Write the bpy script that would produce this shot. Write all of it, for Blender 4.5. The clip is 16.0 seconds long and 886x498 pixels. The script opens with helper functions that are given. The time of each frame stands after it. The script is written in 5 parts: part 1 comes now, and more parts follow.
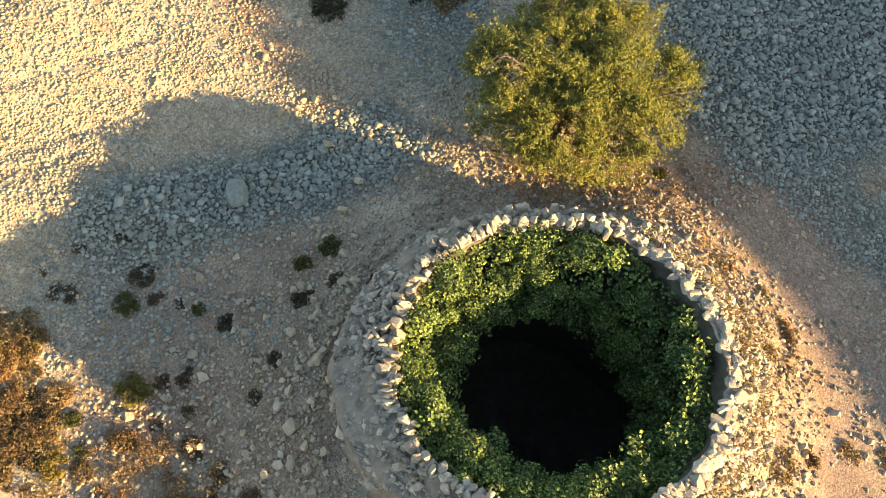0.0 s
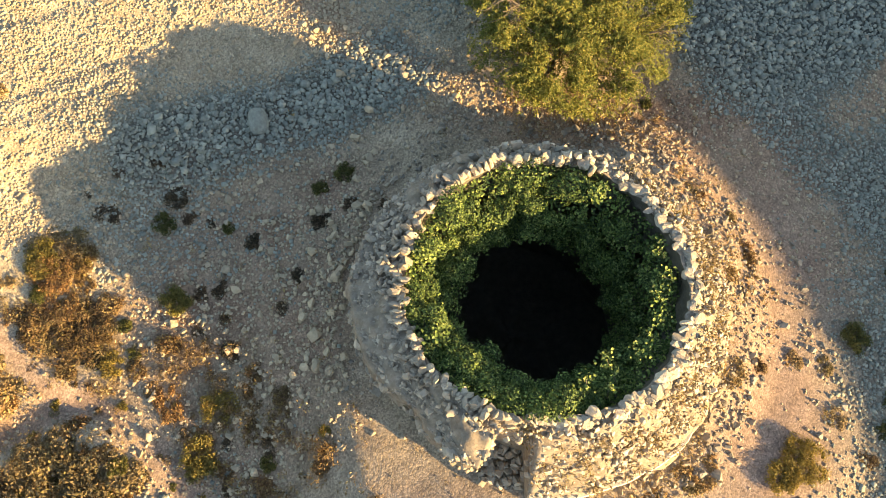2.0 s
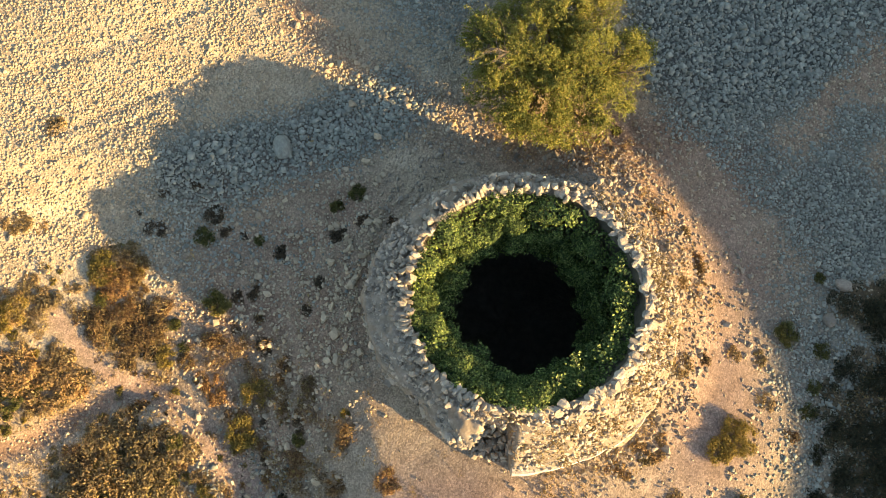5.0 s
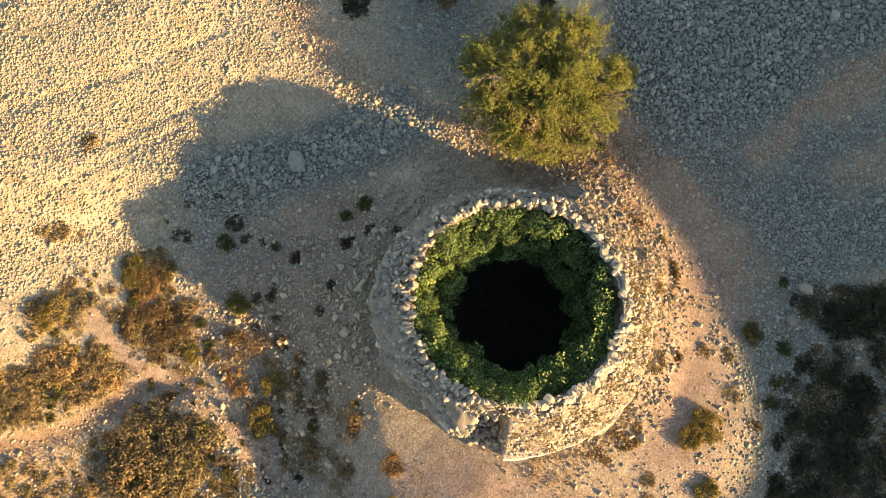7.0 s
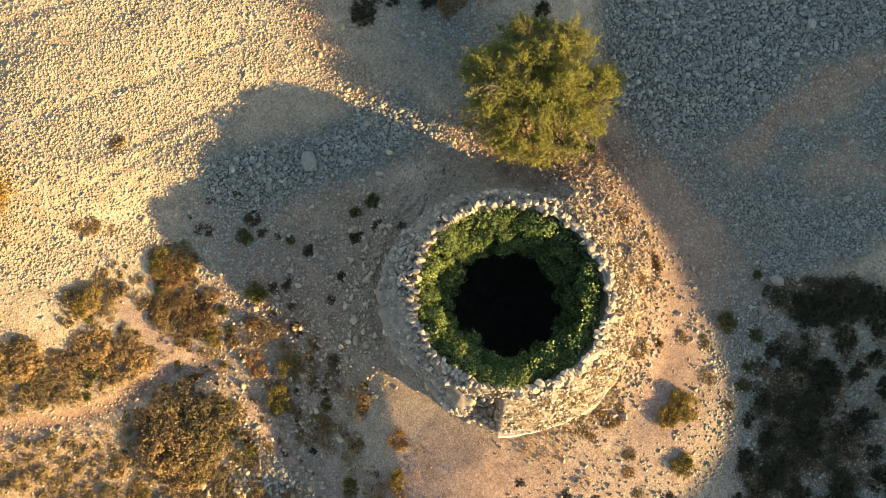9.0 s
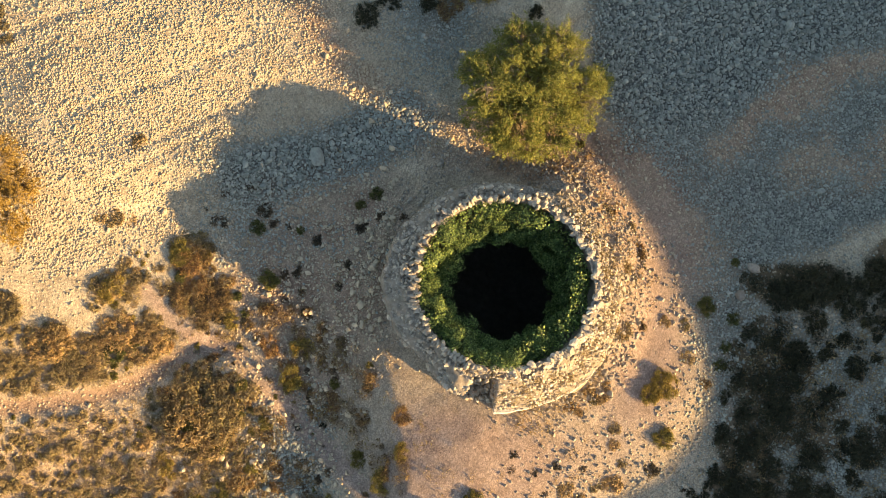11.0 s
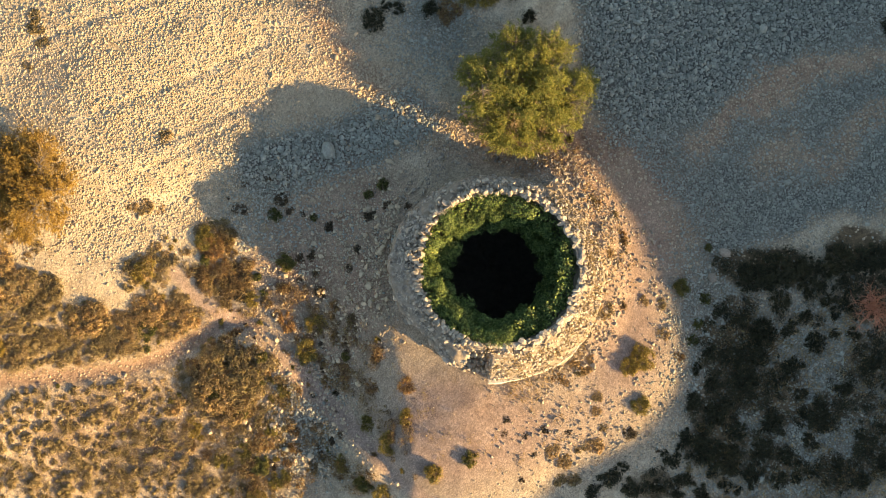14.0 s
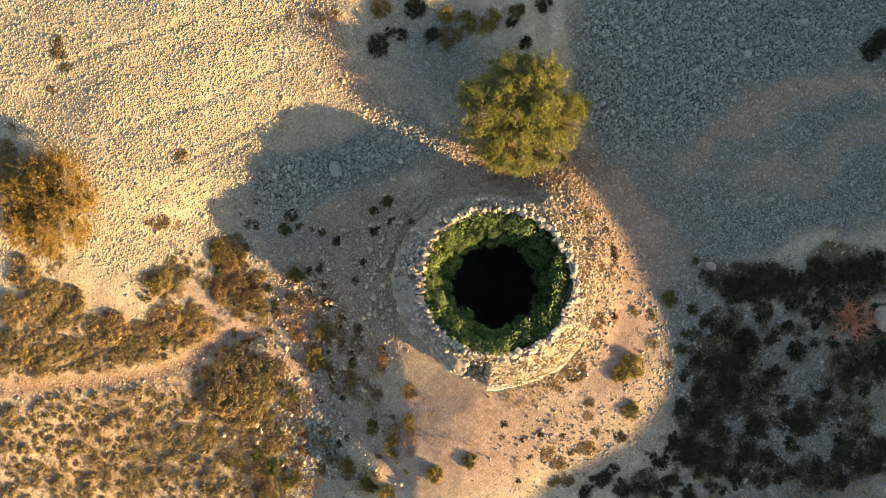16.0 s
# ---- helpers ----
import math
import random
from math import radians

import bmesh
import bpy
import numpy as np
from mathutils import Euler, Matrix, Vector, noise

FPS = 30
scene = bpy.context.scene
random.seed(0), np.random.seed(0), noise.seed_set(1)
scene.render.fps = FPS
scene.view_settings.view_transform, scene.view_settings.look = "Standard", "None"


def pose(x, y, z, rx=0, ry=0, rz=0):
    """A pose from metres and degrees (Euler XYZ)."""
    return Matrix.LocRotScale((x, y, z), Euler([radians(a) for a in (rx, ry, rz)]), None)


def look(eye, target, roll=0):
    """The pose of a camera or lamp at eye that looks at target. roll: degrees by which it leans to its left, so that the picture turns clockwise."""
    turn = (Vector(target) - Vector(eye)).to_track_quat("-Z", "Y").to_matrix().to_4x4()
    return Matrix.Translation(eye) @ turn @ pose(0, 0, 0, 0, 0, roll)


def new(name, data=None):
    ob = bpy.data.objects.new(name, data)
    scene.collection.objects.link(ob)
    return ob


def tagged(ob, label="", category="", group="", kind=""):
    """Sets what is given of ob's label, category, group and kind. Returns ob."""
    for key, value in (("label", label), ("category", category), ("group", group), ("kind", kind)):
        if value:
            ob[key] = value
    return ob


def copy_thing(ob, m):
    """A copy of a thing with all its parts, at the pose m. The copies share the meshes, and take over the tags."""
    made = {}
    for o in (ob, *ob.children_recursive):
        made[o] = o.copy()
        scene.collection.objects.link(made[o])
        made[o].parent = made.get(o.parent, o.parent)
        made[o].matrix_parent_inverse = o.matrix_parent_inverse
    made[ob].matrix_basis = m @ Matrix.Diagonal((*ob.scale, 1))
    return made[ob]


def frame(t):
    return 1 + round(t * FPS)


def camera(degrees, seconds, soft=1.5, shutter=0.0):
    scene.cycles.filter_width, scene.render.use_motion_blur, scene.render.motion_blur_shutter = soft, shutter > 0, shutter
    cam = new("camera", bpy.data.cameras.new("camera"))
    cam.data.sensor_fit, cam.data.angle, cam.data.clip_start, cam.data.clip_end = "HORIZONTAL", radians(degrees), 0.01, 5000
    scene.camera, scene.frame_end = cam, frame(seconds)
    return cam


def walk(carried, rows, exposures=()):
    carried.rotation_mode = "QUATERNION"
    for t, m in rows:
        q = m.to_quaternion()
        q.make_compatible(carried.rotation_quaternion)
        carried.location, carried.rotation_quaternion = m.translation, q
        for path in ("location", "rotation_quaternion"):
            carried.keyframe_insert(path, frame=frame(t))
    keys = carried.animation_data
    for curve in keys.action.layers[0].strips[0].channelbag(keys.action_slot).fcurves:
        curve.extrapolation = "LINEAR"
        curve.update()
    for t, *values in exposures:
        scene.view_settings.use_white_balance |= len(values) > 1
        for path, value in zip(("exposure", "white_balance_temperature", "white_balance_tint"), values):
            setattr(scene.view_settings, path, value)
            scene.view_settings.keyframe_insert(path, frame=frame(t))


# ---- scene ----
import functools

# a drone rises over a ruined round kiln and turns its lens down until it looks straight at the ground
cam = camera(55.1, 16.0, soft=0.45)
PATH = [
    (0, pose(-1.448, -4.285, 13.581, 24.882, -1.137, 5.580)),
    (0.5, pose(-1.397, -4.165, 14.084, 22.286, -1.063, 5.687)),
    (1, pose(-1.446, -3.986, 14.613, 19.818, -1.018, 5.609)),
    (1.5, pose(-1.477, -3.848, 15.142, 17.475, -0.962, 5.624)),
    (2, pose(-1.513, -3.655, 15.725, 14.908, -0.876, 5.843)),
    (2.5, pose(-1.555, -3.452, 16.273, 12.513, -0.846, 5.655)),
    (3, pose(-1.580, -3.255, 16.884, 10.605, -0.793, 5.779)),
    (3.5, pose(-1.606, -3.101, 17.398, 10.485, -0.802, 5.739)),
    (4, pose(-1.583, -2.940, 17.920, 10.466, -0.764, 5.704)),
    (4.5, pose(-1.603, -2.784, 18.464, 10.406, -0.742, 5.615)),
    (7, pose(-1.600, -2.049, 21.146, 8.090, -0.521, 5.694)),
    (7.5, pose(-1.610, -1.842, 21.657, 7.259, -0.443, 5.735)),
    (8, pose(-1.632, -1.695, 22.211, 6.656, -0.395, 5.599)),
    (8.5, pose(-1.650, -1.500, 22.678, 5.934, -0.373, 5.794)),
    (11, pose(-1.600, -0.766, 24.887, 2.957, -0.093, 5.685)),
    (11.5, pose(-1.613, -0.682, 25.310, 2.498, -0.083, 5.690)),
    (12, pose(-1.619, -0.576, 25.752, 1.955, -0.058, 5.690)),
    (12.5, pose(-1.653, -0.347, 26.190, 1.231, -0.071, 5.690)),
    (13, pose(-1.677, -0.172, 26.653, 0.623, -0.108, 5.690)),
    (13.5, pose(-1.642, -0.033, 27.056, 0.088, -0.013, 5.690)),
    (14, pose(-1.643, 0.196, 27.481, -0.254, 0.051, 5.690)),
    (14.5, pose(-1.660, 0.378, 27.913, -0.366, 0.074, 5.690)),
    (15, pose(-1.638, 0.553, 28.276, -0.468, 0.160, 5.690)),
    (15.5, pose(-1.642, 0.686, 28.682, -0.466, 0.202, 5.690)),
    (16, pose(-1.665, 0.835, 29.054, -0.583, 0.209, 5.690)),
]

walk(cam, PATH, [(0.0, 2.37, 6900, 9), (2.0, 2.30, 6930, 9), (4.5, 2.15, 6930, 10), (8.0, 2.05, 6940, 11), (16.0, 2.05, 6960, 12)])

# ---- light: a low evening sun from the south-east and the sky ----
SUN_H = Vector((0.92, -0.39, 0)).normalized()
SUN_EL = radians(14.7)
world = bpy.data.worlds.new("world")
scene.world = world
world.use_nodes = True
sky = world.node_tree.nodes.new("ShaderNodeTexSky")
sky.sky_type, sky.sun_disc = "NISHITA", False
sky.sun_elevation, sky.sun_rotation = SUN_EL, math.atan2(SUN_H.x, SUN_H.y)
background = world.node_tree.nodes["Background"]
world.node_tree.links.new(sky.outputs[0], background.inputs[0])
background.inputs[1].default_value = 0.087
sun = new("sun", bpy.data.lights.new("sun", "SUN"))
sun.data.energy, sun.data.angle = 5.0, radians(0.6)
sun.data.color = (1.0, 0.685, 0.32)
toward_sun = SUN_H * math.cos(SUN_EL) + Vector((0, 0, math.sin(SUN_EL)))
sun.matrix_world = look(toward_sun * 60, (0, 0, 0))

rng = np.random.default_rng(7)


# ---- materials ----
class Nodes:
    """A material's node tree with short calls."""

    def __init__(self, name):
        self.mat = bpy.data.materials.new(name)
        self.mat.use_nodes = True
        self.tree = self.mat.node_tree
        self.bsdf = self.tree.nodes["Principled BSDF"]
        self.bsdf.inputs["Specular IOR Level"].default_value = 0.25
        self.out = self.tree.nodes["Material Output"]

    def add(self, kind, **values):
        node = self.tree.nodes.new(kind)
        for key, value in values.items():
            setattr(node, key, value)
        return node

    def link(self, a, b):
        self.tree.links.new(a, b)

    def coords(self):
        if "place" not in self.tree.nodes:
            self.add("ShaderNodeTexCoord").name = "place"
        return self.tree.nodes["place"].outputs["Object"]

    def noise(self, scale, detail=6, rough=0.6):
        node = self.add("ShaderNodeTexNoise")
        self.link(self.coords(), node.inputs["Vector"])
        node.inputs["Scale"].default_value, node.inputs["Detail"].default_value = scale, detail
        node.inputs["Roughness"].default_value = rough
        return node.outputs["Fac"]

    def cells(self, scale, feature="F1"):
        node = self.add("ShaderNodeTexVoronoi", feature=feature)
        self.link(self.coords(), node.inputs["Vector"])
        node.inputs["Scale"].default_value = scale
        return node

    def ramp(self, fac, stops):
        node = self.add("ShaderNodeValToRGB")
        self.link(fac, node.inputs[0])
        marks = node.color_ramp.elements
        while len(marks) < len(stops):
            marks.new(0.5)
        for mark, (at, c) in zip(marks, stops):
            mark.position, mark.color = at, (*c, 1)
        return node.outputs[0]

    def mix(self, fac, a, b, blend="MIX"):
        node = self.add("ShaderNodeMix", data_type="RGBA", blend_type=blend)
        for value, slot in ((fac, 0), (a, 6), (b, 7)):
            if isinstance(value, (int, float)):
                node.inputs[slot].default_value = value
            elif isinstance(value, tuple):
                node.inputs[slot].default_value = (*value, 1)
            else:
                self.link(value, node.inputs[slot])
        return node.outputs[2]

    def bump(self, height, strength, distance, below=None):
        node = self.add("ShaderNodeBump")
        node.inputs["Strength"].default_value, node.inputs["Distance"].default_value = strength, distance
        self.link(height, node.inputs["Height"])
        if below:
            self.link(below, node.inputs["Normal"])
        return node.outputs[0]

    def done(self, colour, normal=None, rough=0.9):
        self.link(colour, self.bsdf.inputs["Base Color"])
        if normal:
            self.link(normal, self.bsdf.inputs["Normal"])
        self.bsdf.inputs["Roughness"].default_value = rough
        return self.mat


def earth_material():
    """Dry limestone soil: pale marl, grey gravel with the shade of its gaps painted in, rust-coloured earth and a
    trodden ochre path, told apart by the sheet's zones.
    """
    n = Nodes("dry_earth")
    zone = n.add("ShaderNodeVertexColor", layer_name="zone")
    split = n.add("ShaderNodeSeparateColor")
    n.link(zone.outputs[0], split.inputs[0])
    soil = n.ramp(n.noise(1.7, 8, 0.65), [(0.3, (0.255, 0.203, 0.134)), (0.5, (0.372, 0.310, 0.212)), (0.72, (0.465, 0.402, 0.288))])
    # far darker than the stones on it: crevice shade put into the colour
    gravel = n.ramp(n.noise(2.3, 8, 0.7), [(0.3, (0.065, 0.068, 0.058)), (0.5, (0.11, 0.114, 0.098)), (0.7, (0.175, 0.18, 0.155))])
    rust = n.ramp(n.noise(2.9, 8, 0.65), [(0.3, (0.145, 0.092, 0.060)), (0.55, (0.255, 0.172, 0.117)), (0.75, (0.345, 0.255, 0.185))])
    path = n.ramp(n.noise(3.1, 7, 0.6), [(0.3, (0.205, 0.145, 0.110)), (0.6, (0.29, 0.214, 0.165)), (0.8, (0.345, 0.27, 0.218))])
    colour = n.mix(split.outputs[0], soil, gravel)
    colour = n.mix(split.outputs[1], colour, rust)
    colour = n.mix(split.outputs[2], colour, path)
    # brown plant litter; its dark tone also paints shade under the thicket
    litter_shade = n.ramp(n.noise(7, 8, 0.7), [(0.3, (0.06, 0.045, 0.026)), (0.55, (0.125, 0.092, 0.052)), (0.8, (0.22, 0.17, 0.105))])
    colour = n.mix(zone.outputs[1], colour, litter_shade)
    lump = n.cells(13)
    clod = n.ramp(lump.outputs["Color"], [(0.1, (0.72, 0.71, 0.70)), (0.6, (1.0, 1.0, 1.0)), (0.95, (1.25, 1.24, 1.2))])
    colour = n.mix(0.35, colour, clod, "MULTIPLY")
    grit = n.cells(34)
    speck = n.ramp(grit.outputs["Color"], [(0.1, (0.42, 0.41, 0.40)), (0.55, (1.0, 1.0, 1.0)), (0.95, (1.75, 1.7, 1.6))])
    colour = n.mix(0.6, colour, speck, "MULTIPLY")
    fine = n.ramp(n.noise(60, 4, 0.7), [(0.25, (0.6, 0.6, 0.6)), (0.75, (1.35, 1.35, 1.35))])
    colour = n.mix(0.7, colour, fine, "MULTIPLY")
    rounded = n.ramp(grit.outputs["Distance"], [(0.0, (1, 1, 1)), (0.75, (0, 0, 0))])
    cobble = n.ramp(lump.outputs["Distance"], [(0.0, (1, 1, 1)), (0.7, (0, 0, 0))])
    even = n.ramp(split.outputs[2], [(0.0, (0.55, 0.55, 0.55)), (1.0, (0.55, 0.55, 0.55))])
    cobble = n.mix(split.outputs[2], cobble, even)
    normal = n.bump(rounded, 0.45, 0.010, n.bump(cobble, 0.3, 0.02, n.bump(n.noise(5, 8, 0.65), 0.3, 0.05)))
    return n.done(colour, normal, 0.95)


def rock_material(name, dark, middle, light, lichen=0.25, spread=1.0):
    """Weathered limestone; each loose piece takes its own tone."""
    n = Nodes(name)
    geometry = n.add("ShaderNodeNewGeometry")
    info = n.add("ShaderNodeObjectInfo")
    tone = n.ramp(n.noise(5.5, 8, 0.65), [(0.28, dark), (0.52, middle), (0.75, light)])
    piece = n.ramp(geometry.outputs["Random Per Island"], [(0.0, (1 - 0.54 * spread, 1 - 0.535 * spread, 1 - 0.53 * spread)), (0.5, (0.95, 0.94, 0.915)), (1.0, (1 + 0.38 * spread, 1 + 0.34 * spread, 1 + 0.27 * spread))])
    each = n.ramp(info.outputs["Random"], [(0.0, (0.8, 0.79, 0.77)), (0.6, (1.03, 1.0, 0.96)), (1.0, (1.18, 1.14, 1.08))])
    colour = n.mix(1.0, n.mix(1.0, tone, piece, "MULTIPLY"), each, "MULTIPLY")
    spots = n.ramp(n.noise(14, 6, 0.75), [(0.55, (1, 1, 1)), (0.7, (0.58, 0.57, 0.54))])
    colour = n.mix(lichen * 2, colour, spots, "MULTIPLY")
    normal = n.bump(n.noise(38, 6, 0.7), 0.5, 0.012, n.bump(n.noise(8, 6, 0.65), 0.5, 0.05))
    return n.done(colour, normal, 0.9)


def leaf_material(name, stops, rough=0.6, through_light=0.3):
    """Leaves, each in its own tone, a little light shining through them."""
    n = Nodes(name)
    geometry = n.add("ShaderNodeNewGeometry")
    info = n.add("ShaderNodeObjectInfo")
    leaf = n.ramp(geometry.outputs["Random Per Island"], stops)
    each = n.ramp(info.outputs["Random"], [(0.0, (0.7, 0.74, 0.7)), (0.5, (1.0, 1.0, 1.0)), (1.0, (1.3, 1.16, 1.05))])
    clump = n.ramp(n.noise(3.0, 4, 0.6), [(0.3, (0.7, 0.72, 0.75)), (0.7, (1.25, 1.2, 1.1))])
    colour = n.mix(1.0, n.mix(1.0, leaf, each, "MULTIPLY"), clump, "MULTIPLY")
    n.done(colour, None, rough)
    glow = n.add("ShaderNodeBsdfTranslucent")
    n.link(colour, glow.inputs["Color"])
    blend = n.add("ShaderNodeMixShader")
    blend.inputs[0].default_value = through_light
    n.link(n.bsdf.outputs[0], blend.inputs[1])
    n.link(glow.outputs[0], blend.inputs[2])
    n.link(blend.outputs[0], n.out.inputs["Surface"])
    return n.mat


def bark_material(name, dark, light):
    n = Nodes(name)
    colour = n.ramp(n.noise(24, 6, 0.7), [(0.3, dark), (0.7, light)])
    return n.done(colour, n.bump(n.noise(50, 5), 0.6, 0.01), 0.9)


EARTH = earth_material()
MARL = rock_material("marl_stone", (0.33, 0.270, 0.190), (0.43, 0.362, 0.260), (0.51, 0.438, 0.322), 0.1, 0.42)
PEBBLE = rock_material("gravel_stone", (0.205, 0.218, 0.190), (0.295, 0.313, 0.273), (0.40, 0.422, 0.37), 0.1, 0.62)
RUBBLE = rock_material("rubble_stone", (0.235, 0.202, 0.165), (0.33, 0.295, 0.243), (0.43, 0.392, 0.33), 0.2, 0.7)
MASONRY = rock_material("wall_stone", (0.28, 0.245, 0.195), (0.395, 0.352, 0.287), (0.51, 0.465, 0.388), 0.15, 0.7)
MORTAR = rock_material("wall_mortar", (0.19, 0.16, 0.125), (0.32, 0.272, 0.212), (0.46, 0.40, 0.32), 0.4, 0.3)
PLASTER = rock_material("lime_plaster", (0.40, 0.37, 0.31), (0.52, 0.48, 0.41), (0.62, 0.58, 0.50), 0.1, 0.2)
# near-black tones, shared by the pit's lining and floor
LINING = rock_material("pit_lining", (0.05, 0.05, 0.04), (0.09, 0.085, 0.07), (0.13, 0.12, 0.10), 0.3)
IVY = leaf_material("ivy_leaf", [(0.0, (0.022, 0.042, 0.013)), (0.45, (0.085, 0.135, 0.034)), (0.8, (0.20, 0.275, 0.072)), (1.0, (0.36, 0.41, 0.14))], 0.6, 0.12)
TREE_LEAF = leaf_material("feathery_leaf", [(0.0, (0.075, 0.105, 0.022)), (0.5, (0.155, 0.178, 0.040)), (0.85, (0.225, 0.235, 0.058)), (1.0, (0.30, 0.27, 0.085))], 0.6, 0.35)
GREEN_LEAF = leaf_material("cushion_leaf", [(0.0, (0.045, 0.055, 0.015)), (0.5, (0.10, 0.105, 0.027)), (1.0, (0.19, 0.165, 0.05))])
YELLOW_LEAF = leaf_material("broom_leaf", [(0.0, (0.10, 0.085, 0.02)), (0.5, (0.20, 0.165, 0.04)), (1.0, (0.32, 0.245, 0.07))])
DRY_LEAF = leaf_material("dry_leaf", [(0.0, (0.10, 0.062, 0.030)), (0.5, (0.185, 0.118, 0.056)), (0.85, (0.28, 0.185, 0.09)), (1.0, (0.27, 0.22, 0.075))])
SCRUB_LEAF = leaf_material("scrub_leaf", [(0.0, (0.14, 0.103, 0.052)), (0.45, (0.25, 0.184, 0.094)), (0.8, (0.35, 0.264, 0.142)), (1.0, (0.28, 0.23, 0.084))])
TWIG_LEAF = leaf_material("wine_red_twig", [(0.0, (0.034, 0.027, 0.016)), (0.5, (0.068, 0.052, 0.030)), (1.0, (0.14, 0.095, 0.055))], 0.7, 0.1)
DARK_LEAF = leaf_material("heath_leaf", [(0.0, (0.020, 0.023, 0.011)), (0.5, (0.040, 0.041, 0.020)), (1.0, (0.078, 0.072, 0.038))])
GOLD_LEAF = leaf_material("golden_leaf", [(0.0, (0.19, 0.115, 0.027)), (0.5, (0.35, 0.215, 0.05)), (1.0, (0.48, 0.31, 0.085))])
RED_TWIG = bark_material("rust_red_twig", (0.30, 0.12, 0.07), (0.58, 0.27, 0.16))
BARK = bark_material("grey_brown_bark", (0.09, 0.07, 0.05), (0.22, 0.18, 0.13))


# ---- shapes ----
@functools.lru_cache(maxsize=None)
def lattice(seed):
    return np.random.default_rng(seed).uniform(-1, 1, (256, 256))


def smooth_noise(x, y, cell, seed):
    """Value noise from -1 to 1 with cells of that size."""
    table = lattice(seed)
    u, v = np.asarray(x) / cell + 97.3, np.asarray(y) / cell + 61.7
    i, j = np.floor(u).astype(int), np.floor(v).astype(int)
    a, b = u - i, v - j
    a, b = a * a * (3 - 2 * a), b * b * (3 - 2 * b)
    i, j, k, l = i % 256, j % 256, (i + 1) % 256, (j + 1) % 256
    return (table[i, j] * (1 - a) + table[k, j] * a) * (1 - b) + (table[i, l] * (1 - a) + table[k, l] * a) * b


def blob(x, y, cx, cy, rx, ry, turn=0.0):
    """A soft ellipse: 1 at its centre, 0 far out."""
    c, s = math.cos(radians(turn)), math.sin(radians(turn))
    u, v = (x - cx) * c + (y - cy) * s, -(x - cx) * s + (y - cy) * c
    return np.exp(-((u / rx) ** 2 + (v / ry) ** 2))


def step(x, a, b):
    t = np.clip((x - a) / (b - a), 0, 1)
    return t * t * (3 - 2 * t)


def off_line(x, y, points):
    """The distance from a broken line."""
    best = np.full(np.shape(x), 1e9)
    for (ax, ay), (bx, by) in zip(points, points[1:]):
        t = np.clip(((x - ax) * (bx - ax) + (y - ay) * (by - ay)) / ((bx - ax) ** 2 + (by - ay) ** 2), 0, 1)
        best = np.minimum(best, np.hypot(x - ax - t * (bx - ax), y - ay - t * (by - ay)))
    return best


def mesh_from(name, verts, faces, material, smooth=False):
    me = bpy.data.meshes.new(name)
    faces = np.asarray(faces, dtype=np.int32)
    sides = faces.shape[1]
    me.vertices.add(len(verts))
    me.vertices.foreach_set("co", np.asarray(verts, dtype=np.float32).ravel())
    me.loops.add(faces.size)
    me.loops.foreach_set("vertex_index", faces.ravel())
    me.polygons.add(len(faces))
    me.polygons.foreach_set("loop_start", np.arange(0, faces.size, sides, dtype=np.int32))
    me.polygons.foreach_set("use_smooth", np.full(len(faces), smooth))
    me.update(calc_edges=True)
    me.validate()
    me.materials.append(material)
    return me


def part(name, me, parent, label=""):
    ob = new(name, me)
    ob.parent = parent
    return tagged(ob, label)


def thing(name, at, label, category, group="", kind=""):
    ob = new(name)
    ob.empty_display_size = 0.1
    ob.matrix_basis = pose(*at)
    return tagged(ob, label, category, group, kind)


def hull_rock(seed, corners=13, box=(1, 1, 1), square=0.5):
    """A broken stone about 1 across: the hull of corners strewn over a rounded box."""
    r = np.random.default_rng(seed)
    pts = r.normal(size=(corners, 3))
    pts /= np.linalg.norm(pts, axis=1)[:, None]
    pts = np.sign(pts) * np.abs(pts) ** square
    pts *= 0.5 * np.array(box) * r.uniform(0.85, 1.1, (corners, 1)) / np.abs(pts).max()
    bm = bmesh.new()
    for p in pts:
        bm.verts.new(p)
    bmesh.ops.convex_hull(bm, input=bm.verts)
    loose = [v for v in bm.verts if not v.link_faces]
    bmesh.ops.delete(bm, geom=loose, context="VERTS")
    bmesh.ops.triangulate(bm, faces=bm.faces)
    bm.verts.index_update()
    verts = np.array([v.co[:] for v in bm.verts])
    faces = np.array([[v.index for v in f.verts] for f in bm.faces])
    bm.free()
    return verts, faces


def pebble(seed):
    """A water-worn stone about 1 across: a cube's corners pulled in and out."""
    r = np.random.default_rng(seed)
    corner = np.array([(x, y, z) for x in (-1, 1) for y in (-1, 1) for z in (-1, 1)]) * 0.34
    corner = corner * r.uniform(0.72, 1.12, (8, 3)) * (1.1, 0.95, 0.8)
    bm = bmesh.new()
    for p in corner:
        bm.verts.new(p)
    bmesh.ops.convex_hull(bm, input=bm.verts)
    bmesh.ops.triangulate(bm, faces=bm.faces)
    bm.verts.index_update()
    verts, faces = np.array([v.co[:] for v in bm.verts]), np.array([[v.index for v in f.verts] for f in bm.faces])
    bm.free()
    return verts, faces


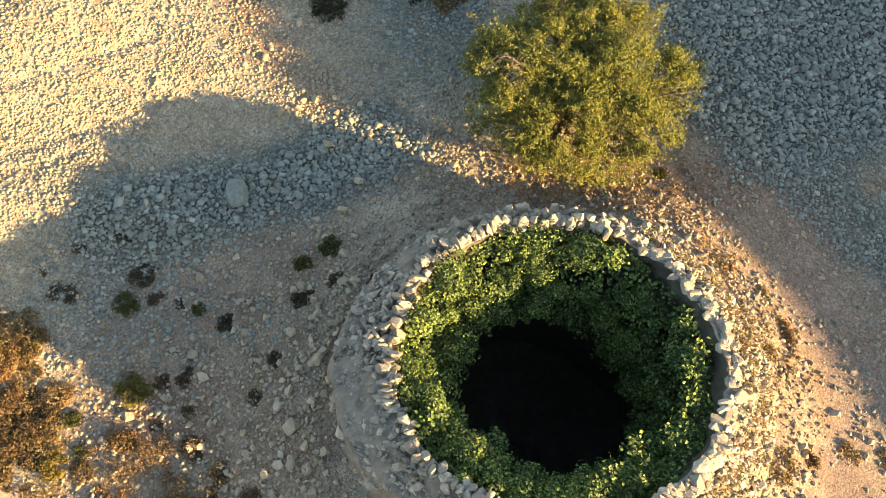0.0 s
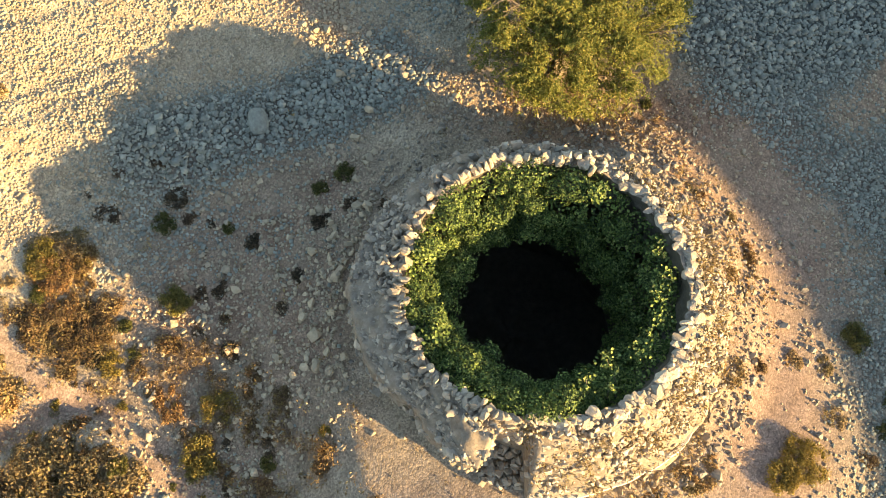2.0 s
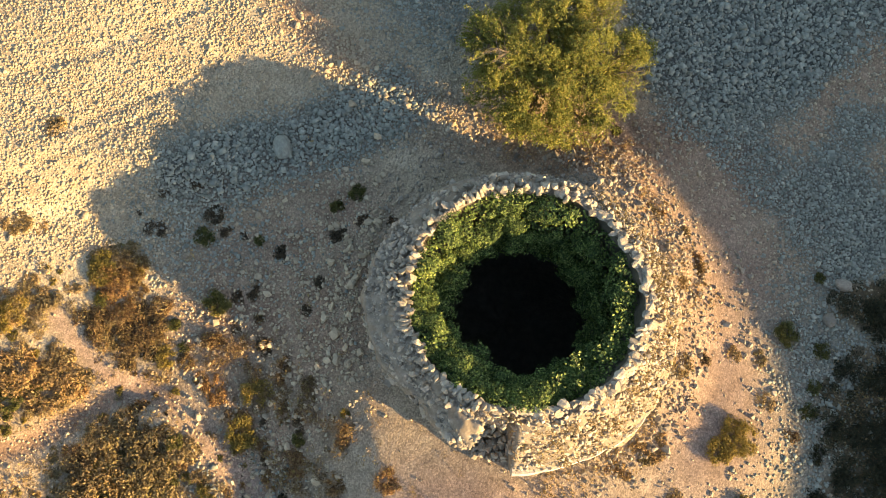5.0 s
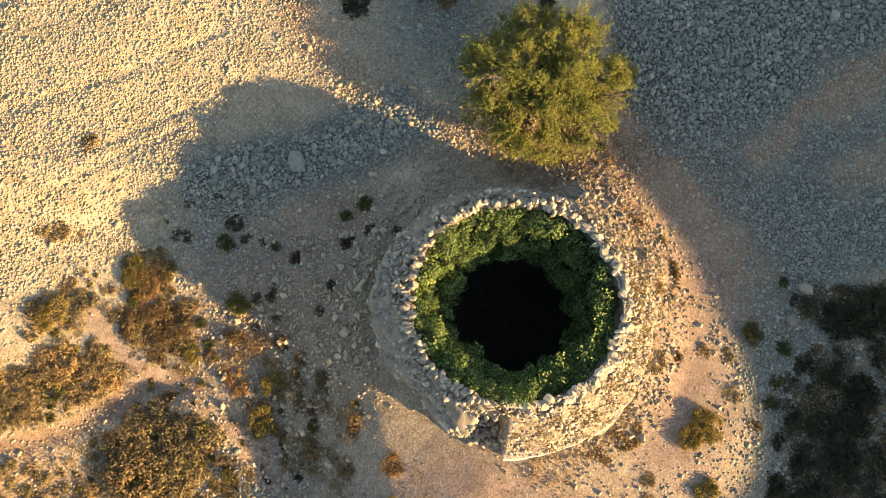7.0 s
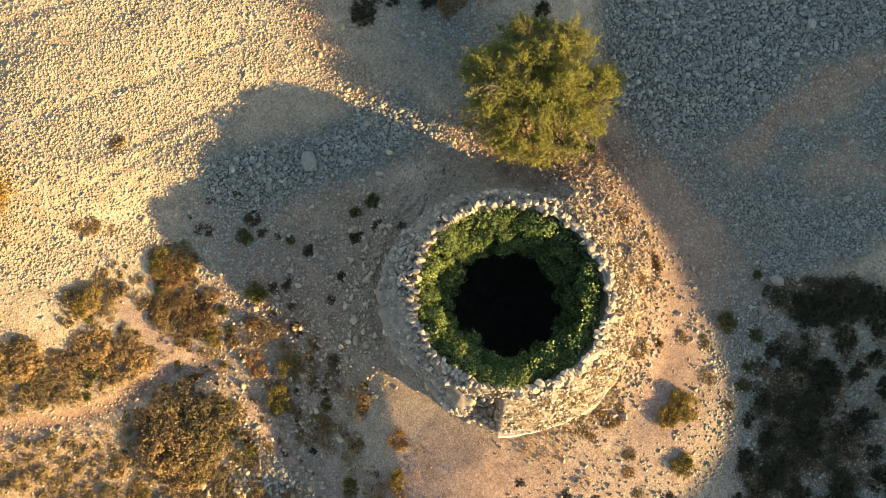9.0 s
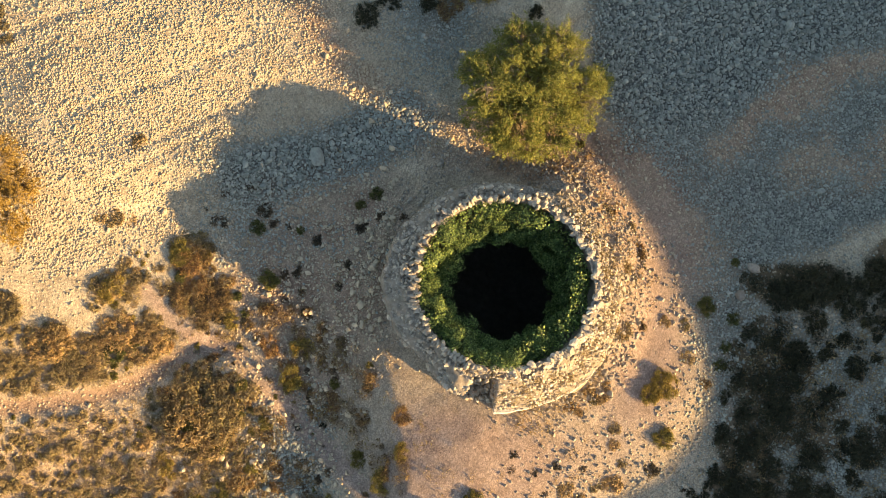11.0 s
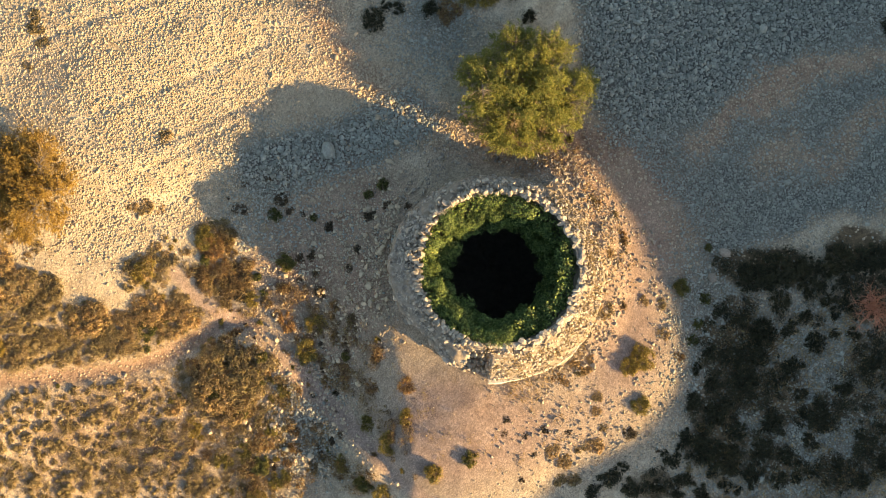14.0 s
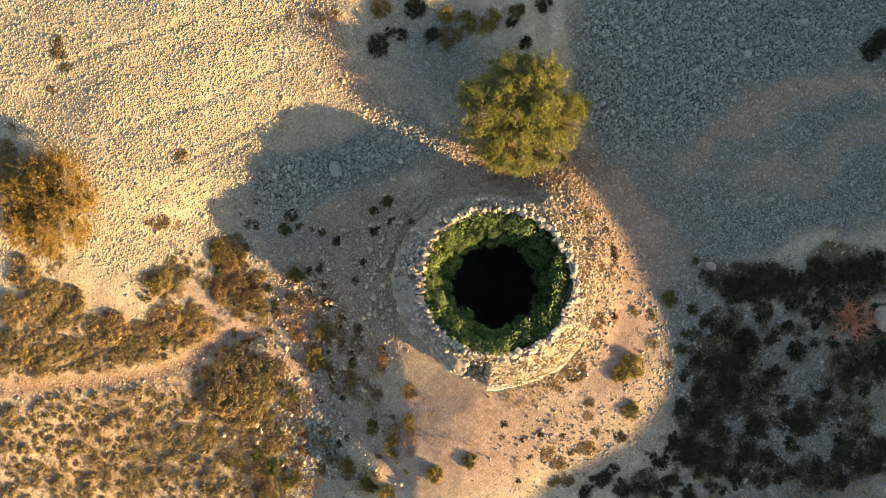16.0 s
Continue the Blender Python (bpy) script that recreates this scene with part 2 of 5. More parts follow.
def turns(count, r, tilt=math.pi):
    """Random turns as matrices: any heading, leaning by tilt at most."""
    a, b, c = r.uniform(0, math.tau, count), r.uniform(-tilt, tilt, count), r.uniform(-tilt, tilt, count)
    ca, sa, cb, sb, cc, sc = np.cos(a), np.sin(a), np.cos(b), np.sin(b), np.cos(c), np.sin(c)
    o, i = np.zeros(count), np.ones(count)
    rz = np.array([[ca, -sa, o], [sa, ca, o], [o, o, i]]).transpose(2, 0, 1)
    ry = np.array([[cb, o, sb], [o, i, o], [-sb, o, cb]]).transpose(2, 0, 1)
    rx = np.array([[i, o, o], [o, cc, -sc], [o, sc, cc]]).transpose(2, 0, 1)
    return rz @ ry @ rx


def strew(name, shapes, places, sizes, material, r, tilt=math.pi, smooth=False):
    """One mesh of many stones: a shape picked at random for each place."""
    which = r.integers(0, len(shapes), len(places))
    m = turns(len(places), r, tilt) * sizes[:, None, :]
    all_v, all_f, base = [], [], 0
    for k, (v, f) in enumerate(shapes):
        pick = which == k
        if not pick.any():
            continue
        moved = np.einsum("nij,vj->nvi", m[pick], v) + places[pick][:, None, :]
        count = len(moved)
        all_v.append(moved.reshape(-1, 3))
        all_f.append((f[None] + (np.arange(count) * len(v))[:, None, None] + base).reshape(-1, 3))
        base += count * len(v)
    return mesh_from(name, np.concatenate(all_v), np.concatenate(all_f), material, smooth)


def leaf_mesh(name, centres, normals, lengths, widths, material, r, spread=0.6):
    """Leaves as folded lozenges, facing roughly along the normals."""
    n = len(centres)
    d = normals + r.normal(size=(n, 3)) * spread
    d /= np.linalg.norm(d, axis=1)[:, None]
    side = np.cross(d, r.normal(size=(n, 3)))
    side /= np.linalg.norm(side, axis=1)[:, None]
    along = np.cross(d, side)
    l, w = lengths[:, None], widths[:, None]
    quad = np.stack([centres - along * l / 2, centres + side * w / 2 + d * w * 0.18, centres + along * l / 2, centres - side * w / 2 + d * w * 0.18], 1)
    faces = np.arange(n * 4).reshape(n, 4)
    tri = np.concatenate([faces[:, [0, 1, 2]], faces[:, [0, 2, 3]]])
    return mesh_from(name, quad.reshape(-1, 3), tri, material)


def tubes(name, paths, material, sides=5):
    """Tapered tubes along lists of (point, radius)."""
    verts, faces = [], []
    for path in paths:
        start = len(verts)
        for k, (p, rad) in enumerate(path):
            p = np.array(p, dtype=float)
            q = np.array(path[min(k + 1, len(path) - 1)][0], dtype=float) - np.array(path[max(k - 1, 0)][0], dtype=float)
            q /= np.linalg.norm(q) + 1e-9
            a = np.cross(q, (0.31, 0.95, 0.11))
            a /= np.linalg.norm(a) + 1e-9
            b = np.cross(q, a)
            for i in range(sides):
                t = i / sides * math.tau
                verts.append(p + rad * (math.cos(t) * a + math.sin(t) * b))
        for k in range(len(path) - 1):
            for i in range(sides):
                j = (i + 1) % sides
                faces.append((start + k * sides + i, start + k * sides + j, start + (k + 1) * sides + j, start + (k + 1) * sides + i))
    return mesh_from(name, verts, faces, material, True)


# ---- the lie of the land ----
KILN = (0.10, -0.33)
OVAL = 0.95
TRAIL = [(-20, -6.4), (-16.07, -5.68), (-14.31, -5.46), (-12.49, -5.11), (-11.40, -4.79), (-10.67, -4.47), (-9.86, -3.91), (-9.13, -3.39), (-8.30, -2.91), (-7.47, -3.28), (-6.83, -3.80), (-5.98, -4.59), (-5.12, -5.33), (-4.25, -5.98), (-3.39, -6.60), (-2.64, -7.24), (-1.71, -7.85), (0.4, -9.4)]
SIDE_TRAIL = [(-10.38, -1.60), (-9.87, -2.13), (-9.16, -2.75), (-8.29, -2.97)]
GROOVES = [[(-13.2, 3.4), (-10.5, 4.7), (-8.1, 6.2)], [(-10.8, 2.7), (-8.6, 4.1), (-7.0, 5.1)], [(-16.1, 5.0), (-13.5, 6.4), (-11.1, 7.4)], [(-12.2, 1.2), (-10.2, 2.6), (-8.9, 3.4)]]
BANK = [(-7.77, -3.67), (-6.75, -4.25), (-5.89, -5.14), (-5.05, -5.84), (-4.07, -6.55), (-3.3, -7.3)]
RIM_R = 2.42
FAN = ((1.5, 2.7, 4.6, 6.2, 8.1, 10.7, 12.3, 16.0), (5.2, 4.8, 4.4, 5.2, 6.7, 8.5, 10.2, 14.0))
# the ridge that shades the east: place across the light, and how far its shadow reaches along the light
SHADE = [(-90, 24), (-30, 22), (-14, 13), (-10, 8), (-8, 5.5), (-5.9, 5.3), (-3.4, 7.0), (-1.5, 7.7), (1.5, 6.0), (3.4, 4.2), (4.8, 1.2), (5.6, -1.0), (6.4, -2.5), (7.6, -6), (9.5, -13), (14, -18), (30, -22), (90, -18)]
RIDGE_AT = 32.0


def land(x, y):
    """The height of the ground."""
    x, y = np.asarray(x, dtype=float), np.asarray(y, dtype=float)
    z = 0.50 * blob(x, y, 3.0, -3.0, 4.2, 3.6) - 0.50 * blob(x, y, -6.6, 3.6, 4.6, 3.2) - 0.22 * blob(x, y, 7.0, 5.0, 5.0, 3.5)
    z += 0.10 * blob(x, y, -12.5, 3.0, 3.0, 5.0) + 0.30 * blob(x, y, -0.6, -5.6, 2.6, 2.2)
    # the ground falls away west of the kiln's terrace
    west = -x - np.interp(y, [-9, -6, -4.4, -3.2, -1.5], [1.6, 2.1, 2.5, 2.9, 3.5])
    fall = np.interp(y, [-40, -18, -10, -6.5, -4.2, -2.8, -1.0, 0.8, 2.2], [0, 1.3, 1.25, 1.08, 0.84, 0.78, 0.64, 0.47, 0.0])
    run = np.interp(y, [-4.2, -1.0], [3.0, 2.6])
    ramp = np.clip(west / run, 0, 1)
    z -= fall * (0.9 * ramp + 0.1 * step(ramp, 0, 1)) * (1 - step(-x, 9, 18))
    z -= 0.10 * np.exp(-(off_line(x, y, TRAIL) / 0.35) ** 2)
    z += 0.26 * np.exp(-(off_line(x, y, BANK) / 0.42) ** 2)
    z += 0.06 * smooth_noise(x, y, 1.9, 3) + 0.016 * smooth_noise(x, y, 0.7, 4) + 0.008 * smooth_noise(x, y, 0.27, 5)
    for groove in GROOVES:
        z -= 0.035 * np.exp(-(off_line(x, y, groove) / 0.13) ** 2)
    z += 0.025 * smooth_noise(0.42 * x - 0.9 * y, 0.12 * x, 0.8, 6) * step(-x, 3, 6)
    # the bank of rubble against the kiln's east and south
    ang = np.degrees(np.arctan2(y - KILN[1], x - KILN[0]))
    far = np.hypot(x - KILN[0], y - KILN[1])
    bank = step(ang, -50, -18) * (1 - step(ang, 55, 100))
    z += bank * (0.55 + 0.10 * smooth_noise(x, y, 0.45, 9)) * (1 - step(far, 2.8, 4.7))
    # the ridge, well outside the view
    s, p = x * SUN_H.x + y * SUN_H.y, -x * SUN_H.y + y * SUN_H.x
    crest = (RIDGE_AT - np.interp(p, [a for a, b in SHADE], [b for a, b in SHADE])) * math.tan(SUN_EL) + 0.1 + 0.12 * smooth_noise(p, p * 0, 1.3, 8)
    z += crest * np.exp(-np.abs((s - RIDGE_AT) / 6.5) ** 2.6)
    return z


HEATH_MATS = [
    (-10.5, -3.3, 1.3, 1.1, 1), (-12.1, -4.2, 1.2, 0.6, 1), (-13.2, -3.7, 1.0, 0.8, 1), (-11.1, -1.7, 1.3, 0.6, 1), (-8.4, -4.8, 1.8, 1.2, 1),
    (-8.8, -5.9, 1.3, 0.9, 1), (-10.4, -7.5, 1.6, 1.0, 0.9), (-11.8, -8.3, 1.6, 1.1, 0.9), (-14.9, -2.9, 1.3, 0.9, 0.95),
    (-15.1, -3.9, 1.6, 0.9, 0.85), (-15.6, -5.0, 1.3, 0.6, 0.85), (-13.5, -4.6, 1.1, 0.6, 0.9), (-14.4, -6.6, 2.4, 0.9, 0.5),
    (-14.4, -8.0, 2.9, 1.4, 0.48), (-11.8, -6.1, 1.9, 0.7, 0.75), (-8.6, -7.9, 1.6, 1.1, 0.85), (-7.6, -6.6, 1.3, 1.1, 0.7),
    (-8.7, -1.5, 1.2, 0.9, 0.8), (-9.3, -0.3, 0.7, 0.6, 0.9), (-8.1, -2.3, 0.9, 0.6, 0.7), (-6.6, -5.3, 0.9, 0.9, 0.6), (-10.5, -0.9, 0.9, 0.6, 0.5),
]
STRIP_MATS = [
    (-5.4, -2.7, 0.9, 0.7, 0.7), (-6.7, -2.0, 0.9, 0.6, 0.6), (-6.0, -3.8, 0.7, 0.7, 0.6), (-4.5, -4.5, 0.9, 0.6, 0.7), (-3.6, -3.5, 0.4, 0.7, 0.7),
    (-5.4, -6.4, 0.9, 0.7, 0.65), (-5.7, -7.6, 1.1, 0.9, 0.6), (-6.9, -7.2, 0.9, 0.9, 0.6), (-3.4, -5.1, 0.9, 0.6, 0.5), (-2.6, -6.1, 0.7, 0.9, 0.7),
    (-3.9, -7.7, 1.0, 0.6, 0.8), (-6.2, -8.4, 0.9, 0.6, 0.7), (-7.5, -8.4, 0.9, 0.7, 0.7), (-5.6, -1.6, 0.9, 0.6, 0.4), (-8.7, -1.8, 1.1, 0.7, 0.8),
    (-7.9, -2.9, 0.7, 0.4, 0.5), (-4.3, -2.9, 0.4, 0.6, 0.7), (-1.5, -7.5, 0.7, 0.4, 0.7),
]
THICKET_MATS = [
    (8.9, 0.6, 1.2, 0.7, 1), (7.8, 0.4, 0.8, 0.6, 0.9), (11.8, 1.5, 1.2, 0.7, 1), (12.7, 0.9, 0.9, 0.7, 0.9), (8.1, -2.1, 1.4, 1.2, 0.95),
    (9.0, -3.4, 1.8, 1.0, 0.95), (7.6, -4.4, 1.0, 1.2, 0.95), (9.8, -3.9, 0.9, 0.7, 0.9), (11.2, -4.0, 0.7, 0.7, 0.9), (11.9, -3.0, 0.9, 0.7, 0.6),
    (12.6, -2.1, 1.2, 0.9, 0.8), (13.3, -1.2, 0.7, 0.9, 0.8), (8.7, -5.5, 1.2, 0.8, 0.9), (7.7, -5.4, 1.0, 0.7, 0.95), (9.8, -5.8, 1.0, 0.8, 0.9),
    (6.0, -6.8, 1.0, 0.6, 0.9), (12.6, -3.8, 1.0, 0.7, 0.7), (13.2, -5.0, 1.2, 0.9, 0.9), (11.8, -5.9, 0.9, 0.7, 0.9), (12.0, -0.1, 1.0, 0.9, 0.8),
    (10.0, -1.3, 1.0, 0.6, 0.5), (8.0, -0.9, 0.7, 0.6, 0.8), (10.3, 0.0, 0.9, 0.6, 0.5),
]


def cover(x, y, mats, seed):
    """How thickly low plants cover the ground."""
    wob = smooth_noise(x, y, 0.55, seed) + 0.6 * smooth_noise(x, y, 0.25, seed + 1)
    c = np.zeros_like(x)
    for cx, cy, rx, ry, w in mats:
        c = np.maximum(c, w * (1 - step(np.hypot((x - cx) / rx, (y - cy) / ry) + 0.28 * wob, 0.75, 1.1)))
    c = c * step(wob + 2.2 * c, 0.6, 1.3)
    return c * (1 - np.exp(-(np.minimum(off_line(x, y, TRAIL), off_line(x, y, SIDE_TRAIL)) / 0.26) ** 4))


def gravel_fan(x, y, wob):
    """The fan of coarse gravel north-east of the kiln."""
    return step(y + 0.5 * wob, np.interp(x, FAN[0], FAN[1]) - 0.4, np.interp(x, FAN[0], FAN[1]) + 0.4)


def zones(x, y):
    """How far the ground is gravel, rusty earth and trodden path."""
    wob = 0.5 * smooth_noise(x, y, 1.6, 11) + 0.3 * smooth_noise(x, y, 0.6, 12)
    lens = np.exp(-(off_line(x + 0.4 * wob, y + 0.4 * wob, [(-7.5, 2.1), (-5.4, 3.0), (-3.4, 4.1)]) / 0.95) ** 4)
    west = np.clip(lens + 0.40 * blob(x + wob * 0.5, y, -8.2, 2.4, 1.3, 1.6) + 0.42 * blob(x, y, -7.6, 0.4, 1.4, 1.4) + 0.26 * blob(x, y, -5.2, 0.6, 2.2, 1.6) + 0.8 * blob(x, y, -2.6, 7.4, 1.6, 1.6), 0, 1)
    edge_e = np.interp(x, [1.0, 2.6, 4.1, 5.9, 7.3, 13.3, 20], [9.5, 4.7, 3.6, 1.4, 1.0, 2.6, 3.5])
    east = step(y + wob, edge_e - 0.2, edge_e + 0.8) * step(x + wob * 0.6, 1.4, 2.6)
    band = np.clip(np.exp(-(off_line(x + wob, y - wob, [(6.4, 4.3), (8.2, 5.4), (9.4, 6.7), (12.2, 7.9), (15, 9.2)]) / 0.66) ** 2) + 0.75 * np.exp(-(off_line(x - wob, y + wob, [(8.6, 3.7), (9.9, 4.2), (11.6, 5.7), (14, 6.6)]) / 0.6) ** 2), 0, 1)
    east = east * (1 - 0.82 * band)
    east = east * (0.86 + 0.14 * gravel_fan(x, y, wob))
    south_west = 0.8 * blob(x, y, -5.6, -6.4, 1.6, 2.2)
    # the last two blobs are grey ground that also deepens the eastern shade by colour
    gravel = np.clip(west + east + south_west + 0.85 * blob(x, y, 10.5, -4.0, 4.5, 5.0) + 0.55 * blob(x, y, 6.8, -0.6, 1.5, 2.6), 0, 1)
    strip = np.exp(-(off_line(x, y, [(-7.6, 9.8), (-6.3, 7.2), (-5.2, 5.6), (-3.2, 4.4), (-0.8, 3.5), (1.0, 3.5)]) / 0.6) ** 2)
    rust = np.clip(strip * 1.2 + 1.1 * blob(x, y, 3.3, 2.9, 2.2, 1.3, -50) + 0.9 * blob(x, y, 0.6, 3.6, 2.6, 0.8) + 0.95 * blob(x, y, -4.6, -0.6, 2.3, 3.0) + 0.6 * blob(x, y, -5.0, -4.0, 2.0, 2.0) + 0.75 * blob(x, y, -12, -6.8, 6, 3.4) + 0.55 * blob(x, y, 3.8, 0.4, 1.0, 3.0, 20) + 0.5 * blob(x, y, 5.6, 1.2, 1.2, 1.8, -45) + 0.8 * band + 0.7 * blob(x, y, 4.6, 2.6, 1.6, 1.3, -50) + 0.75 * blob(x, y, -5.4, 0.9, 2.4, 1.4, 20) + 0.55 * blob(x, y, -6.3, -1.5, 2.2, 1.6), 0, 1)
    rust = np.maximum(rust, 0.95 * np.exp(-(off_line(x, y, TRAIL) / 0.34) ** 2) * (1 - step(x, -8.0, -6.0)))
    rust = rust * np.clip(0.85 + 0.5 * wob, 0, 1)
    rust = np.maximum(rust, np.exp(-(off_line(x, y, TRAIL) / 0.33) ** 4) * (1 - step(x, -8.0, -6.0)))
    path = np.clip((0.15 + 0.8 * step(x, -7.6, -6.0)) * np.exp(-(off_line(x, y, TRAIL) / 0.36) ** 4) + np.exp(-(off_line(x, y, SIDE_TRAIL) / 0.3) ** 2), 0, 1)
    path = np.maximum(path, 1.0 * blob(x, y, 0.8, -5.6, 3.6, 1.7, 12) + 0.95 * blob(x, y, 4.4, -2.4, 1.7, 1.9) + 0.75 * blob(x, y, 4.5, 0.6, 1.1, 2.2) + 0.9 * blob(x, y, -1.2, -5.6, 1.7, 2.2))
    return gravel, rust, np.clip(path + 0.15 * wob * path, 0, 1)


def build_ground():
    def axis(lo, hi, fine):
        near = np.arange(lo, hi, fine)
        up = hi + np.cumsum(np.concatenate([np.full(60, 0.8), np.geomspace(1.2, 60, 30)]))
        down = lo - np.cumsum(np.concatenate([np.full(60, 0.8), np.geomspace(1.2, 60, 30)]))
        return np.concatenate([down[::-1], near, up])

    xs, ys = axis(-18.5, 15.0, 0.135), axis(-10.5, 11.0, 0.135)
    x, y = np.meshgrid(xs, ys)
    verts = np.stack([x, y, land(x, y)], -1).reshape(-1, 3)
    w, h = len(xs), len(ys)
    k = np.arange(w * h).reshape(h, w)
    faces = np.stack([k[:-1, :-1], k[:-1, 1:], k[1:, 1:], k[1:, :-1]], -1).reshape(-1, 4)
    mid = verts[faces].mean(1)
    faces = faces[np.hypot(mid[:, 0] - KILN[0], mid[:, 1] - KILN[1]) > 2.55]
    me = mesh_from("ground", verts, faces, EARTH, True)
    g, r, p = zones(verts[:, 0], verts[:, 1])
    layer = me.color_attributes.new("zone", "FLOAT_COLOR", "POINT")
    # the thicket's full weight also darkens its soil for the shade between bushes
    litter_shade = 0.3 * cover(verts[:, 0], verts[:, 1], HEATH_MATS, 111) + 0.45 * cover(verts[:, 0], verts[:, 1], STRIP_MATS, 117) + 1.0 * cover(verts[:, 0], verts[:, 1], THICKET_MATS, 113)
    if len(me.vertices) == len(verts):
        layer.data.foreach_set("color", np.stack([g, r, p, np.clip(litter_shade, 0, 1)], 1).astype(np.float32).ravel())
    tagged(new("ground", me), "dry stony ground with gravel, rusty soil and a trodden path", "ground", kind="structure")


build_ground()


def clear_of_kiln(x, y, r):
    return np.hypot(x - KILN[0], y - KILN[1]) > r


def build_gravel():
    """Cobbles and gravel, laid close: coarse and blue-grey in the fan and the lens, small and pale on the plain."""
    shapes = [pebble(100 + k) for k in range(12)]
    r = np.random.default_rng(21)
    cell = 0.056
    x, y = [q.ravel() for q in np.meshgrid(np.arange(-18.4, 14.9, cell), np.arange(-10.3, 10.9, cell))]
    x, y = x + r.uniform(-0.5, 0.5, len(x)) * cell, y + r.uniform(-0.5, 0.5, len(y)) * cell
    g, rust, path = zones(x, y)
    wob = smooth_noise(x, y, 0.9, 31)
    line = np.interp(x, [-17, -12, -9.6, -5.5, -2.9], [-1.9, -1.0, -0.2, 2.0, 3.4])
    marl = step(y + 0.6 * smooth_noise(x, y, 1.6, 33), line - 0.4, line + 0.8) * (x < -1.5) * (1 - 0.3 * step(y - 0.15 * x, 6.5, 9.5))
    coarse = np.clip(g * (gravel_fan(x, y, wob * 0.4) * (x > 1.4) + np.exp(-(off_line(x, y, [(-7.2, 2.3), (-5.4, 3.0), (-3.6, 4.0)]) / 0.9) ** 4)), 0, 1)
    want = np.clip(g * (0.97 - 0.24 * coarse) + 0.74 * marl * (1 - g) * (0.85 + 0.35 * wob) + 0.06 * (1 - g) + 0.16 * rust, 0.03, 1)
    want = want * (1 - 0.93 * np.clip(path, 0, 1)) * (1 - 0.97 * np.clip(1.5 * blob(x, y, -2.4, -4.8, 1.3, 2.4) + blob(x, y, -0.6, -5.2, 1.6, 1.5), 0, 1)) * (1 - 0.6 * cover(x, y, THICKET_MATS, 113))
    keep = (r.uniform(0, 1, len(x)) < want) & clear_of_kiln(x, y, 3.3)
    x, y, g, coarse = x[keep], y[keep], g[keep], coarse[keep]
    size = np.clip(np.exp(r.normal(math.log(0.056), 0.30, len(x))) * (1 + 0.10 * g + 0.34 * coarse), 0.026, 0.2)
    size = size * np.where(r.uniform(0, 1, len(x)) < 0.006, 1.8, 1)
    sizes = size[:, None] * r.uniform(0.8, 1.3, (len(x), 3)) * (1, 1, 0.72)
    places = np.stack([x, y, land(x, y) + size * (0.06 + 0.07 * g + 0.08 * coarse)], 1)
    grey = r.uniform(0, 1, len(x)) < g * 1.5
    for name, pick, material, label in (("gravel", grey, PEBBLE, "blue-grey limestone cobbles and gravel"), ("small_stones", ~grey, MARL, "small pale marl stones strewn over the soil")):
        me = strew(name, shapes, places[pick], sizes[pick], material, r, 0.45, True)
        tagged(new(name, me), label, "gravel", kind="stuff")


build_gravel()


def build_rubble():
    """Larger broken stones: the bank round the kiln, the strip to the north, the slope to the west."""
    shapes = [hull_rock(300 + k, 15, (1, 0.8, 0.65), 0.75) for k in range(12)]
    r = np.random.default_rng(22)
    n = 58000
    x, y = r.uniform(-9, 8, n), r.uniform(-8, 7, n)
    far = np.hypot(x - KILN[0], y - KILN[1])
    ang = np.degrees(np.arctan2(y - KILN[1], x - KILN[0]))
    bank = step(ang, -85, -60) * (1 - step(ang, 70, 100))
    want = bank * (1 - step(far, 3.6, 4.7)) * 0.95
    want = want + 0.28 * np.exp(-(off_line(x, y, [(-4.4, 4.9), (-2.6, 4.1), (0.0, 3.4), (2.6, 3.2)]) / 0.6) ** 2)
    want = want + 0.40 * np.exp(-((far - 3.9) / 0.6) ** 2) * step(-x, 0.5, 2.0) + 0.26 * blob(x, y, -4.6, -2.4, 1.9, 2.8) + 0.22 * blob(x, y, -5.6, -6.6, 2.2, 2.4)
    want = want + 0.16 * blob(x, y, 3.0, -5.6, 2.8, 1.3) + 0.06 * np.exp(-(off_line(x, y, [(-2.6, -3.4), (-1.2, -4.3), (0.4, -4.4)]) / 0.35) ** 2) + 0.004
    want = want + 0.12 * blob(x, y, 4.9, 0.3, 0.6, 2.2, 25)
    keep = (r.uniform(0, 1, n) < want * (1 - 0.97 * np.clip(1.5 * blob(x, y, -2.4, -4.8, 1.3, 2.4) + 1.2 * blob(x, y, -0.6, -5.2, 1.6, 1.5), 0, 1))) & (far > 2.95)
    x, y, far = x[keep], y[keep], far[keep]
    size = np.clip(np.exp(r.normal(math.log(0.060), 0.48, len(x))), 0.024, 0.22) * np.where(x < -3.2, 1.25, 1)
    sizes = size[:, None] * r.uniform(0.7, 1.35, (len(x), 3))
    places = np.stack([x, y, land(x, y) + size * 0.1], 1)
    slope = x < -3.2
    for name, pick, material, label in (("rubble", ~slope, RUBBLE, "broken pale limestone rubble banked against the kiln"), ("scattered_stones", slope, MARL, "pale limestone pieces scattered down the slope")):
        me = strew(name, shapes, places[pick], sizes[pick], material, r, 0.9)
        tagged(new(name, me), label, "rubble", kind="stuff")


build_rubble()

